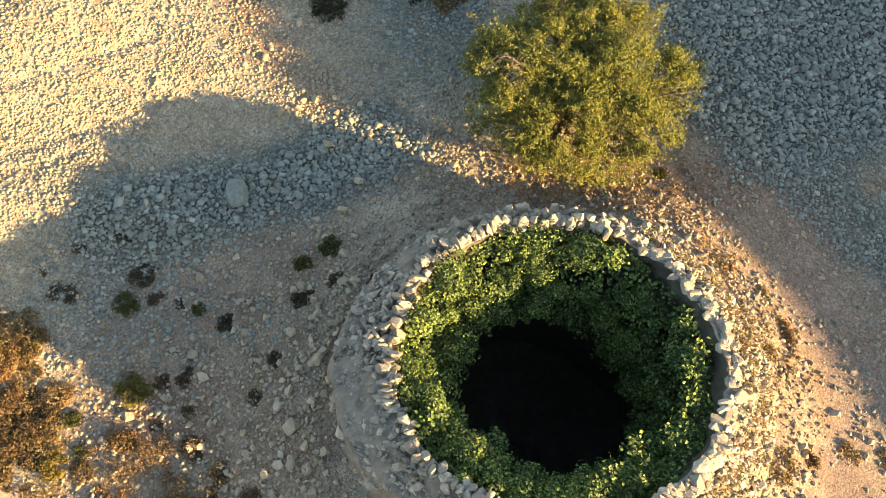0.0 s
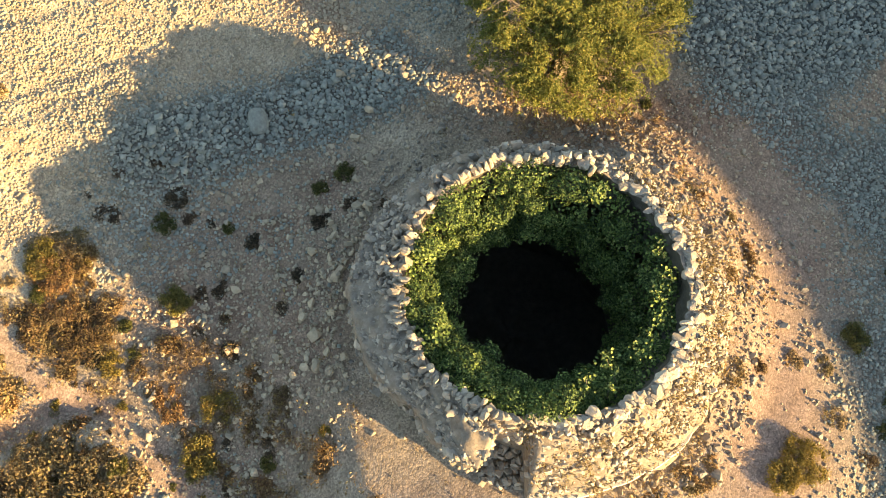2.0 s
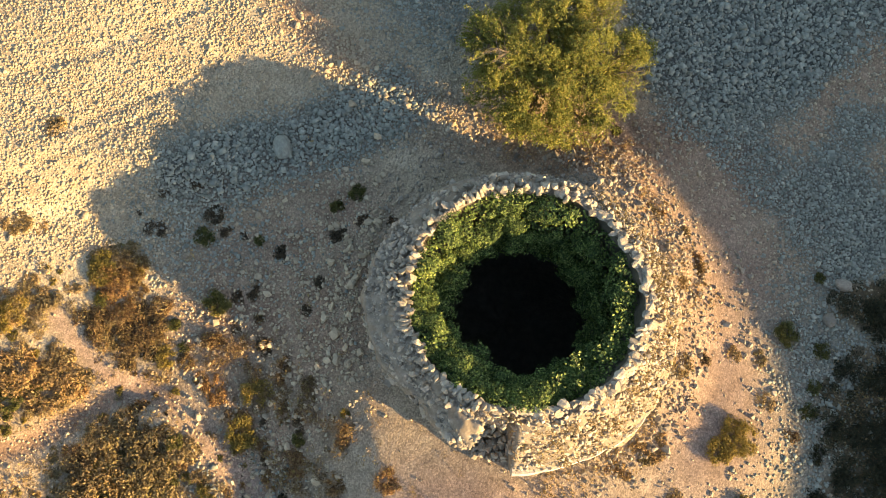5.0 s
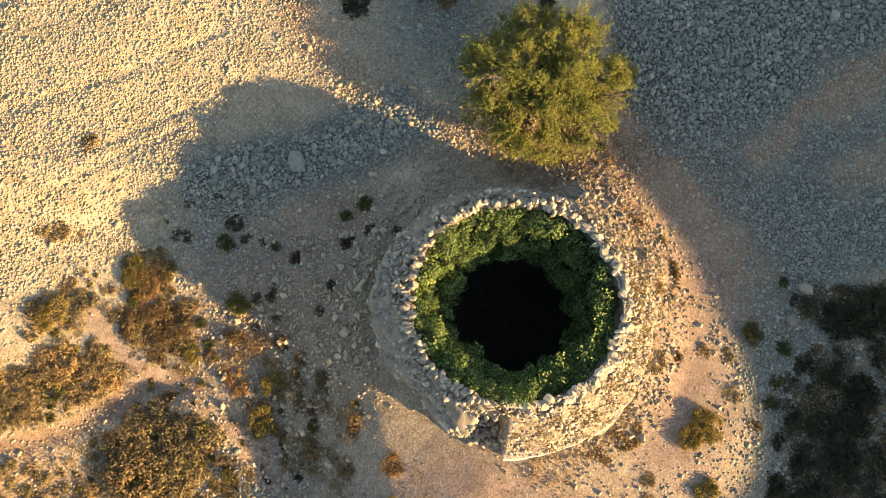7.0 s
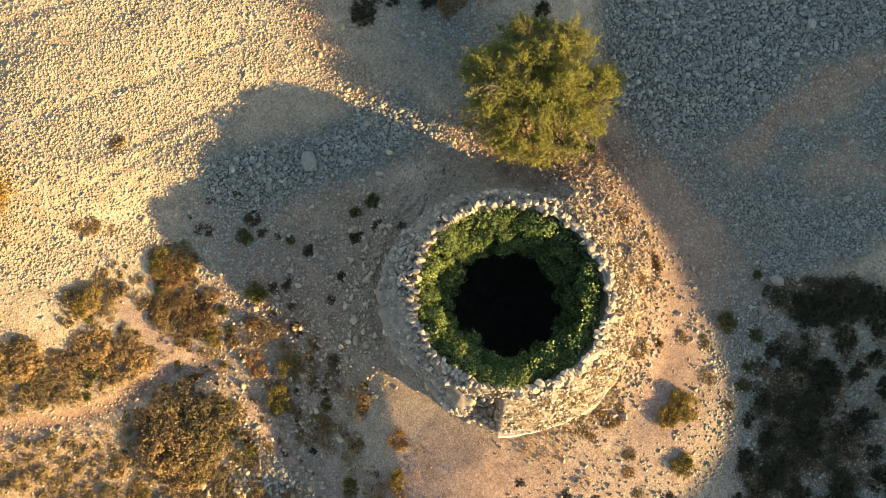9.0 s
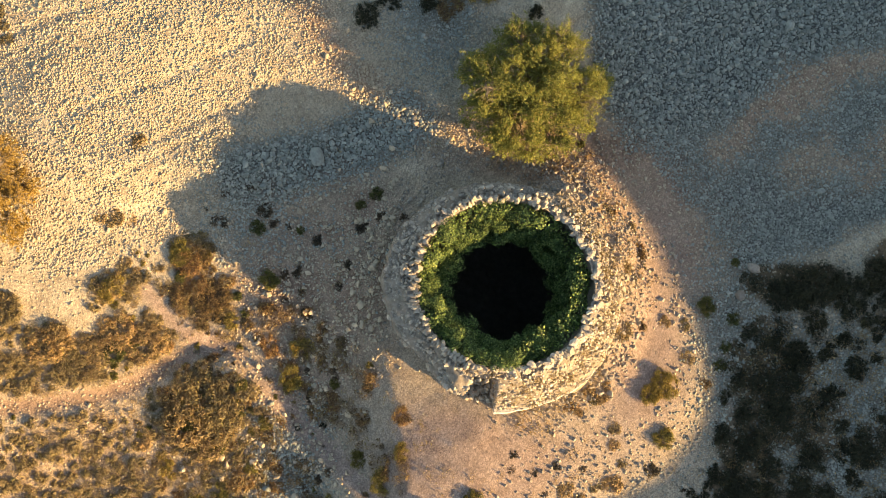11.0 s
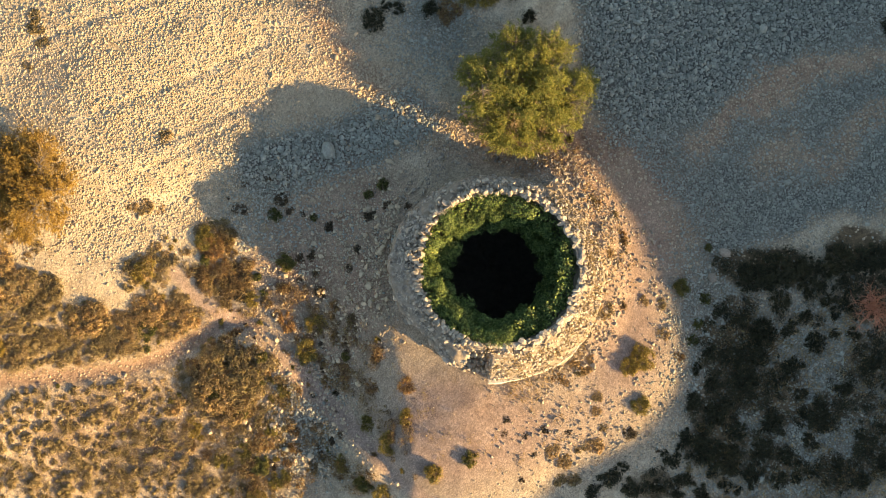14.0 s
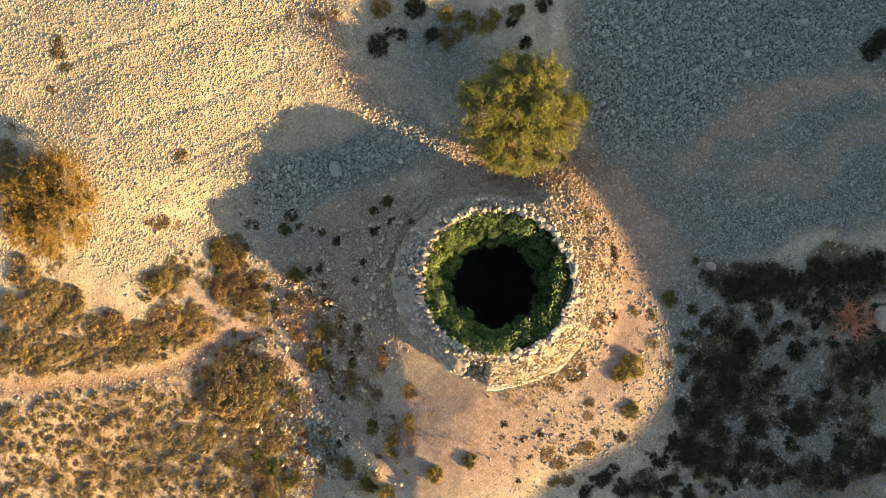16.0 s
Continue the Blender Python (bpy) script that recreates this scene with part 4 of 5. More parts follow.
TERRACE_SHRUBS = [
    ('d', 4.39, -6.64, 0.34), ('d', 5.23, -6.95, 0.36), ('d', 5.99, -6.89, 0.34), ('d', 6.88, -6.67, 0.30), ('d', 4.83, -6.32, 0.24),
    ('d', 6.09, -5.77, 0.14), ('d', 7.52, -6.93, 0.28), ('d', 3.99, -7.26, 0.26), ('g', 6.11, -0.39, 0.31), ('g', 6.91, -0.69, 0.17),
    ('g', 6.75, -1.52, 0.15), ('g', 6.61, -2.07, 0.16), ('o', 6.20, -2.62, 0.18), ('y', 5.02, -2.72, 0.46), ('y', 4.62, -3.09, 0.30),
    ('y', 5.13, -4.25, 0.30), ('s', 5.61, -1.93, 0.24), ('s', 5.50, -1.01, 0.26), ('s', 3.70, -4.12, 0.20), ('r', 4.86, -5.19, 0.24),
    ('g', -0.15, -6.51, 0.22), ('r', 1.87, -6.17, 0.12), ('r', 0.87, -5.56, 0.16), ('r', 1.53, -5.60, 0.18), ('r', 2.16, -5.35, 0.14),
    ('r', 2.91, -5.33, 0.15), ('s', 4.01, -5.08, 0.14), ('s', 2.82, -6.94, 0.20), ('s', 3.28, -6.90, 0.22), ('r', 1.59, -7.03, 0.14),
]
SLOPE_SHRUBS = [
    ('y', -2.25, -7.21, 0.26), ('y', -1.26, -7.09, 0.32), ('g', -3.47, -7.89, 0.34), ('y', -2.82, -8.07, 0.34), ('y', -2.82, -6.34, 0.42),
    ('y', -3.56, -5.85, 0.26), ('y', -2.33, -5.41, 0.24), ('o', -2.39, -4.43, 0.30), ('o', -3.47, -4.62, 0.30), ('o', -4.40, -4.28, 0.34),
    ('o', -5.05, -4.72, 0.30), ('y', -5.81, -3.78, 0.36), ('o', -4.89, -3.23, 0.24), ('y', -5.58, -2.78, 0.30), ('o', -4.31, -2.61, 0.28),
    ('o', -6.59, -2.88, 0.36), ('y', -3.48, -3.07, 0.20), ('o', -3.43, -3.60, 0.26), ('y', -4.29, -7.38, 0.28), ('o', -5.31, -7.68, 0.26),
    ('y', -6.35, -8.23, 0.32), ('o', -6.14, -7.64, 0.20), ('o', -5.23, -6.29, 0.24), ('o', -6.01, -6.49, 0.20), ('o', -5.96, -7.09, 0.26),
    ('y', -6.88, -5.48, 0.20), ('g', -6.79, -0.91, 0.33), ('r', -5.52, -1.79, 0.30), ('r', -6.32, -0.71, 0.20), ('r', -5.94, -0.58, 0.20),
    ('r', -5.72, -1.13, 0.20), ('r', -6.25, -1.39, 0.22), ('o', -6.71, -1.72, 0.20), ('d', -8.14, -2.16, 0.20), ('y', -7.84, -2.23, 0.24),
    ('o', -7.35, -2.28, 0.24), ('y', -5.92, -4.09, 0.20), ('y', -7.49, -2.98, 0.16),
]
EDGE_SHRUBS = [
    ('y', -4.65, 8.51, 0.42), ('d', -3.50, 8.62, 0.45), ('d', -4.63, 7.22, 0.46), ('d', -3.85, 7.68, 0.28), ('d', -4.28, 7.72, 0.26),
    ('o', -2.24, 7.73, 0.40), ('d', -2.77, 7.71, 0.32), ('y', -2.41, 8.44, 0.30), ('y', -1.66, 8.32, 0.32), ('y', -0.93, 8.38, 0.34),
    ('y', -0.01, 8.86, 0.28), ('d', 0.36, 7.81, 0.22), ('d', -0.19, 8.46, 0.18), ('d', 0.84, 9.17, 0.40), ('s', -7.77, 7.96, 0.28),
    ('s', -6.73, 7.97, 0.26), ('s', -6.25, 8.08, 0.20), ('d', 12.08, 8.70, 0.50), ('d', 12.46, 9.13, 0.45), ('s', -15.51, 6.25, 0.20),
    ('s', -15.16, 5.43, 0.22), ('s', -15.62, 4.62, 0.24), ('r', -12.57, 3.31, 0.12), ('s', -11.01, 2.78, 0.18), ('s', -16.88, 3.23, 0.14),
    ('y', -15.04, 2.18, 0.16),
]
WEST_SHRUBS = [
    ('r', -8.33, 1.59, 0.19), ('r', -8.88, 1.10, 0.15), ('r', -8.48, 0.75, 0.25), ('r', -7.57, 1.87, 0.22), ('r', -7.14, 1.25, 0.35),
    ('g', -7.31, 0.64, 0.19), ('r', -6.84, 0.89, 0.23), ('r', -6.40, 0.76, 0.15), ('g', -6.03, 0.70, 0.14), ('r', -5.44, 0.41, 0.21),
    ('g', -4.25, 1.60, 0.19), ('g', -3.82, 1.98, 0.17), ('r', -3.58, 1.30, 0.21), ('r', -2.91, 1.31, 0.19), ('r', -6.43, 0.12, 0.15),
    ('r', -4.12, 0.91, 0.21), ('g', -6.88, -1.02, 0.33), ('r', -5.84, -0.21, 0.14), ('r', -4.41, -0.22, 0.17), ('g', -3.14, -0.42, 0.12),
    ('r', -6.42, -0.65, 0.27), ('r', -6.08, -0.67, 0.25), ('r', -6.22, -1.29, 0.23), ('r', -5.67, -1.20, 0.21), ('r', -4.60, -0.89, 0.21),
    ('r', -5.44, -1.92, 0.39),
]
MIDWEST_SHRUBS = [
    ('o', -6.64, -1.76, 0.21), ('o', -7.13, -2.36, 0.35), ('y', -7.82, -2.30, 0.27), ('o', -8.69, -2.45, 0.42), ('o', -8.41, -1.68, 0.54),
    ('o', -9.47, -1.59, 0.35), ('o', -8.97, -1.25, 0.39), ('o', -9.28, -0.63, 0.48), ('y', -9.56, -0.32, 0.31), ('s', -11.49, -1.52, 0.48),
    ('s', -10.64, -1.23, 0.52), ('s', -11.14, -1.05, 0.35), ('s', -11.24, -2.91, 0.68), ('s', -10.26, -3.11, 0.73), ('s', -10.61, -3.66, 0.58),
    ('s', -10.09, -2.48, 0.48), ('s', -8.98, -4.31, 0.73), ('s', -8.14, -4.63, 0.73), ('s', -8.89, -5.33, 0.69), ('s', -7.78, -5.20, 0.54),
    ('s', -8.23, -5.92, 0.62), ('s', -13.00, -3.38, 0.54), ('s', -12.46, -4.00, 0.58), ('s', -11.97, -3.49, 0.42),
]
FARWEST_SHRUBS = [
    ('s', -14.73, -3.14, 0.68), ('s', -15.34, -2.52, 0.46), ('s', -14.25, -2.51, 0.39), ('s', -15.23, -4.77, 0.48), ('s', -13.27, -4.75, 0.39),
    ('s', -11.92, -4.09, 0.39), ('s', -16.00, -1.75, 0.50), ('s', -14.85, -1.16, 0.29), ('s', -15.12, -1.52, 0.23), ('g', -13.86, -5.70, 0.35),
    ('y', -15.73, -4.56, 0.27), ('s', -16.21, -3.00, 0.48), ('s', -16.21, -4.17, 0.42), ('s', -14.50, -4.22, 0.42), ('s', -13.79, -4.16, 0.39),
    ('s', -11.58, 0.48, 0.39), ('s', -11.97, 0.49, 0.27), ('s', -11.07, 0.46, 0.23), ('s', -15.45, 5.84, 0.17), ('s', -15.18, 5.46, 0.19),
    ('s', -15.65, 4.52, 0.23), ('s', -10.87, 2.69, 0.12), ('o', -15.70, -0.99, 0.19), ('s', -16.69, 1.62, 0.77), ('s', -16.99, 2.36, 0.46),
]
STRIP_SHRUBS = [
    ('y', -5.61, -2.77, 0.31), ('o', -4.91, -3.12, 0.23), ('o', -4.36, -2.59, 0.25), ('o', -3.47, -3.18, 0.27), ('o', -3.37, -3.56, 0.23),
    ('y', -5.77, -3.80, 0.31), ('y', -5.64, -4.12, 0.23), ('o', -4.66, -4.17, 0.39), ('r', -4.97, -4.59, 0.27), ('o', -3.33, -4.50, 0.25),
    ('o', -2.58, -4.56, 0.33), ('y', -2.31, -5.23, 0.35), ('o', -3.46, -5.86, 0.27), ('y', -2.74, -6.24, 0.39), ('y', -4.19, -7.30, 0.27),
    ('g', -3.52, -7.92, 0.46), ('g', -2.95, -8.09, 0.35), ('y', -2.16, -7.19, 0.27), ('o', -1.26, -7.13, 0.39), ('o', -5.23, -7.68, 0.29),
    ('y', -6.37, -8.53, 0.27), ('o', -7.33, -7.93, 0.35), ('y', -7.09, -8.88, 0.27), ('r', -5.51, -6.40, 0.35), ('y', -6.87, -5.52, 0.29),
    ('r', -5.85, -7.01, 0.27), ('o', -6.55, -2.94, 0.42), ('o', -7.06, -2.27, 0.27), ('r', -5.41, -1.86, 0.35), ('o', -6.74, -1.75, 0.23),
    ('y', -4.93, -3.13, 0.27), ('r', -4.27, -2.67, 0.39), ('o', -5.76, -3.96, 0.35), ('o', -4.99, -4.63, 0.31), ('r', -3.54, -4.80, 0.29),
    ('r', -2.73, -4.51, 0.27), ('r', -5.42, -6.43, 0.39), ('r', -5.16, -7.54, 0.31), ('o', -5.95, -7.11, 0.31), ('y', -6.27, -8.52, 0.27),
    ('r', -7.26, -8.63, 0.35), ('s', -6.62, -4.75, 0.46), ('d', -6.70, -5.49, 0.39), ('s', -7.67, -5.90, 0.39), ('o', -6.99, -6.98, 0.39),
    ('r', -6.77, -7.83, 0.27), ('o', -8.11, -2.19, 0.50), ('o', -8.68, -2.39, 0.42), ('r', -8.44, -1.52, 0.50), ('y', -7.83, -2.22, 0.31),
    ('y', -9.50, -0.49, 0.42), ('o', -8.84, -0.28, 0.39),
]
SOUTH_SHRUBS = [
    ('y', 5.19, -2.64, 0.39), ('y', 4.84, -3.07, 0.27), ('g', 5.11, -4.24, 0.31), ('o', 6.25, -2.58, 0.21), ('o', 5.57, -1.86, 0.25),
    ('s', 5.48, -0.92, 0.31), ('s', 4.90, -0.98, 0.21), ('s', 3.83, -3.89, 0.35), ('s', 3.72, -4.58, 0.17), ('s', 4.69, -5.06, 0.31),
    ('s', 3.96, -4.95, 0.19), ('r', 1.91, -6.12, 0.14), ('s', 1.57, -5.53, 0.25), ('r', 0.88, -5.13, 0.21), ('r', 0.86, -5.52, 0.15),
    ('s', 3.04, -5.24, 0.21), ('g', -0.05, -6.54, 0.23), ('s', 2.48, -5.99, 0.25), ('s', 2.91, -6.33, 0.25), ('s', 3.37, -5.88, 0.27),
    ('s', 3.81, -5.69, 0.23), ('s', 1.75, -6.97, 0.21), ('s', 3.36, -6.82, 0.27), ('r', 4.99, -6.20, 0.27), ('r', 5.84, -5.69, 0.14),
    ('r', 6.17, -5.66, 0.14),
]
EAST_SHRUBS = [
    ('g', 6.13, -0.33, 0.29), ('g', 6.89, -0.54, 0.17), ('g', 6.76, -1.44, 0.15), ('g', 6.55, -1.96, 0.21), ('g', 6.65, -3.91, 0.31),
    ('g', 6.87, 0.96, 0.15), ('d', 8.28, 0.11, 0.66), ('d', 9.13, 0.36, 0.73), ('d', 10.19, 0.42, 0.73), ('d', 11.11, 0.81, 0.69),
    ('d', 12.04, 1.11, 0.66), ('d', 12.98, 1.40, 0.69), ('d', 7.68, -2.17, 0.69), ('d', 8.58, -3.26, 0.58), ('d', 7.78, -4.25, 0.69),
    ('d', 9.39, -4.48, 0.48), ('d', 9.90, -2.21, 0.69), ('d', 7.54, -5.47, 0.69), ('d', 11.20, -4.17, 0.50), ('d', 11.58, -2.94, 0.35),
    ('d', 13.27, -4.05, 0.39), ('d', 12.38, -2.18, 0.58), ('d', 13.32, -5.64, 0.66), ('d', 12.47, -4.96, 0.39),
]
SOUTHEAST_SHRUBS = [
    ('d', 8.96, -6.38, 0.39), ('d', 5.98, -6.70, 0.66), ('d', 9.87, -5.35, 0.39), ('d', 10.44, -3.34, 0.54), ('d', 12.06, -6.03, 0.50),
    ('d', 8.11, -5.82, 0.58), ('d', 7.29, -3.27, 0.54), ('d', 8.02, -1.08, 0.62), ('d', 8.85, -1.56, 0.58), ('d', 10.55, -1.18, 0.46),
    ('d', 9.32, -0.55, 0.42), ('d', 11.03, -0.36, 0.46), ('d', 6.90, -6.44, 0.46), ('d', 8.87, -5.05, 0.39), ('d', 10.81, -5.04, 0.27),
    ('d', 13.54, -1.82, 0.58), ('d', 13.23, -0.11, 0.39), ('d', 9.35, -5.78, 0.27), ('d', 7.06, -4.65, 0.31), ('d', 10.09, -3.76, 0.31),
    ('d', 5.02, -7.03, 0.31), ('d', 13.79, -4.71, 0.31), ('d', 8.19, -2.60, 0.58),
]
NORTH_SHRUBS = [('d', 0.58, 7.87, 0.27), ('r', -0.79, 8.77, 0.23), ('g', 2.07, 4.02, 0.15)]


BALL = bmesh.new()
bmesh.ops.create_icosphere(BALL, subdivisions=1, radius=1)
BALL.verts.index_update()
BALL_V, BALL_F = np.array([v.co[:] for v in BALL.verts]), np.array([[v.index for v in f.verts] for f in BALL.faces])
BALL.free()


def leafy(name, p, d, lengths, widths, material, r, spread, centres, radii):
    """Leaves over the dense hearts of leafage that they grow from, as one mesh."""
    n = len(p)
    d = d + r.normal(size=(n, 3)) * spread
    d /= np.linalg.norm(d, axis=1)[:, None]
    side = np.cross(d, r.normal(size=(n, 3)))
    side /= np.linalg.norm(side, axis=1)[:, None]
    along = np.cross(d, side)
    l, w = lengths[:, None], widths[:, None]
    quad = np.stack([p - along * l / 2, p + side * w / 2 + d * w * 0.18, p + along * l / 2, p - side * w / 2 + d * w * 0.18], 1).reshape(-1, 3)
    k = np.arange(n * 4).reshape(n, 4)
    m = len(centres)
    wob = BALL_V[None] * r.uniform(0.8, 1.1, (m, len(BALL_V), 1)) * np.asarray(radii)[:, None, None] + np.asarray(centres)[:, None, :]
    hearts = (BALL_F[None] + (np.arange(m) * len(BALL_V))[:, None, None]).reshape(-1, 3) + n * 4
    return mesh_from(name, np.concatenate([quad, wob.reshape(-1, 3)]), np.concatenate([k[:, [0, 1, 2]], k[:, [0, 2, 3]], hearts]), material)


def shrub_shape(leaf, label, category, radius, seed, dense=1.0, tall=0.75, leaf_size=0.04, bare=0.0, lumps=9, knob=0.3, flat=1.0):
    """One shrub of that radius: woody stems and cushions of small leaves."""
    r = np.random.default_rng(seed)
    root = thing(category.replace(" ", "_"), (0, 0, -50), label, category)
    heads = []
    for k in range(lumps):
        a, d = r.uniform(0, math.tau), radius * 0.74 * math.sqrt(r.uniform(0, 1))
        heads.append((d * math.cos(a), d * math.sin(a), radius * tall * r.uniform(0.45, 0.8) * (1 - 0.5 * (d / radius) ** 2), radius * r.uniform(0.7, 1.2) * knob))
    heads = [(hx, hy, hz * flat, hr) for hx, hy, hz, hr in heads]
    stems = [branch(r, (r.normal() * 0.03, r.normal() * 0.03, -0.05), (hx, hy, hz + 0.05), math.hypot(hx, hy, hz) * 0.8, 0.008 + 0.008 * radius, 0.2, 3) for hx, hy, hz, hr in heads[:: 1 if bare > 0.5 else 2] for j in range(1 + int(3 * bare))]
    part("branchwork", tubes("branchwork", stems, BARK if bare < 0.5 else TWIG_LEAF, 3), root)
    count = int(dense * 4400 * radius ** 1.6 / (leaf_size / 0.04) ** 2)
    pick = r.integers(0, lumps, count)
    h = np.array(heads)[pick] / (1, 1, flat, 1)
    h[:, 2] *= r.uniform(0.1, 1.0, count) ** 0.35
    d = r.normal(size=(count, 3))
    d /= np.linalg.norm(d, axis=1)[:, None]
    d[:, 2] = np.abs(d[:, 2]) * 0.9 - 0.15
    shell = r.uniform(0.75, 1.06, count)[:, None]
    p = h[:, :3] + d * h[:, 3:4] * shell
    p[:, 2] = np.maximum(p[:, 2] * flat, 0.01)
    s = r.uniform(0.7, 1.4, count) * leaf_size
    hearts = np.array(heads)
    dense_kind = bare < 0.5
    part("foliage", leafy("foliage", p, d + (0, 0, 0.35), s, s * 0.55, leaf, r, 0.45, hearts[:, :3] * (0.94, 0.94, 0.45) if dense_kind else hearts[:0, :3], hearts[:, 3] * 0.62 * flat if dense_kind else hearts[:0, 3]), root)
    return root


KINDS = {
    "g": (GREEN_LEAF, "round dark green cushion shrub on stony ground", "cushion shrub", 1.7, 0.85, 0.027, 0.0, 0.85),
    "y": (YELLOW_LEAF, "yellow-green broom bush on stony ground", "bush", 1.5, 0.8, 0.030, 0.1, 0.8),
    "o": (DRY_LEAF, "dry orange-brown shrub on stony ground", "dry shrub", 1.1, 0.5, 0.036, 0.3, 0.75),
    "r": (TWIG_LEAF, "bare dark reddish twiggy shrub on grey gravel", "twiggy shrub", 2.0, 0.55, 0.032, 0.7, 0.6),
    "s": (SCRUB_LEAF, "olive-brown scrub bush in the dry heath", "scrub bush", 1.2, 0.38, 0.040, 0.2, 0.75),
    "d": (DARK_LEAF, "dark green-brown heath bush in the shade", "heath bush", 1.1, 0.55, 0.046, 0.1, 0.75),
}
MODELS = {}
for key, (leaf, label, category, dense, tall, leaf_size, bare, flat) in KINDS.items():
    for size, lumps, knob in ((0.2, 14, 0.34), (0.36, 30, 0.24), (0.66, 80, 0.16)):
        for v in range(2):
            MODELS[key, size, v] = shrub_shape(leaf, label, category, size, 800 + 10 * v + int(size * 100) + ord(key), dense, tall, leaf_size, bare, lumps, knob, flat)
used = set()


taken = []


def plant(key, x, y, radius, group="", room=0.0):
    """Sets one shrub, unless an earlier one stands there already."""
    if any(math.hypot(x - a, y - b) < room * (radius + c) for a, b, c in taken):
        return
    if not room:
        taken.append((x, y, radius))
    to_path = min(float(off_line(np.array(x), np.array(y), TRAIL)), float(off_line(np.array(x), np.array(y), SIDE_TRAIL)))
    radius = max(min(radius, to_path - 0.2), 0.12)
    size = min((0.2, 0.36, 0.66), key=lambda s: abs(math.log(radius / s)))
    model = MODELS[key, size, random.randint(0, 1)]
    grow = radius / size
    place = pose(x, y, float(land(x, y)) - 0.03, 0, 0, random.uniform(0, 360)) @ Matrix.Diagonal((grow * random.uniform(0.88, 1.12), grow * random.uniform(0.88, 1.12), grow * random.uniform(0.85, 1.15), 1))
    if model in used:
        model = copy_thing(model, place)
    else:
        used.add(model)
        model.matrix_basis = place
    tagged(model, group=group or "shrubs round the kiln")


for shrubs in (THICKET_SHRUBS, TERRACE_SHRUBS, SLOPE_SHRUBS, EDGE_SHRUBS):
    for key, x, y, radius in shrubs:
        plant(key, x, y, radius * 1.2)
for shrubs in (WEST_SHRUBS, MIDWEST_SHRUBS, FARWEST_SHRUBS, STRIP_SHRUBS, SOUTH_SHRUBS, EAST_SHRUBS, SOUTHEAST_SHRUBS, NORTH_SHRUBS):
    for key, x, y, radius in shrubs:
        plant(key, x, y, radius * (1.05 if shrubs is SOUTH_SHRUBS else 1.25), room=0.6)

# the heath in the south-west and the thicket in the south-east
random.seed(5)
placed = []
for i in range(9000):
    x, y = random.uniform(-17.5, -6.2), random.uniform(-9.8, 0.6)
    radius = random.choice((0.13, 0.16, 0.2, 0.24, 0.3, 0.36))
    if off_line(np.array(x), np.array(y), TRAIL) < radius * 0.8 + 0.30 or off_line(np.array(x), np.array(y), SIDE_TRAIL) < radius + 0.2:
        continue
    open_heath = y < -5.4 - 0.10 * (x + 12) and smooth_noise(np.array(x), np.array(y), 1.1, 92) > -0.45
    if not open_heath and cover(np.array([x]), np.array([y]), HEATH_MATS, 111)[0] < 0.35:
        continue
    if any(math.hypot(x - a, y - b) < (radius + c) * (0.84 if open_heath else 0.68) for a, b, c in placed):
        continue
    placed.append((x, y, radius))
    if len(placed) > 520:
        break
placed.sort(key=lambda q: math.hypot(q[0] - KILN[0], q[1] - KILN[1]))
for x, y, radius in placed[:210]:
    plant(random.choice("sssssgoy" if y > -5 or x > -10 else "sssssssy"), x, y, radius * 1.12, "heath bushes beside the path", 0.55)


def build_cushions(places):
    """The farther cushions of the heath, too many to count: knobbly domes of small leaves."""
    r = np.random.default_rng(133)
    x, y, size = np.array(places).T
    which = np.repeat(np.arange(len(x)), 9)
    a, d = r.uniform(0, math.tau, len(which)), size[which] * 0.72 * np.sqrt(r.uniform(0, 1, len(which)))
    hx, hy = x[which] + d * np.cos(a), y[which] + d * np.sin(a)
    hz = land(hx, hy) + size[which] * r.uniform(0.14, 0.32, len(which)) * (1 - 0.5 * (d / size[which]) ** 2)
    hr = size[which] * r.uniform(0.28, 0.46, len(which))
    leaf = np.repeat(np.arange(len(which)), (hr ** 2 * 3800).astype(int) + 7)
    n = r.normal(size=(len(leaf), 3))
    n /= np.linalg.norm(n, axis=1)[:, None]
    n[:, 2] = np.abs(n[:, 2]) * 0.9 - 0.1
    p = np.stack([hx, hy, hz], 1)[leaf] + n * hr[leaf][:, None] * r.uniform(0.8, 1.06, len(leaf))[:, None]
    l = r.uniform(0.028, 0.054, len(leaf))
    me = leafy("heath_cushions", p, n + (0, 0, 0.3), l, l * 0.6, SCRUB_LEAF, r, 0.45, np.stack([hx, hy, hz - hr * 0.3], 1), hr * 0.8)
    tagged(new("heath_cushions", me), "olive-brown scrub cushions spread over the pale dry heath", "scrub", kind="stuff")


build_cushions(placed[210:])
# dry tufts on the kiln's eastern bank
for i in range(16):
    a, d = radians(random.uniform(-58, 48)), random.uniform(3.55, 4.4)
    plant(random.choice("sso"), KILN[0] + d * math.cos(a), KILN[1] + d * math.sin(a), random.uniform(0.13, 0.22), "dry tufts on the bank", 0.6)
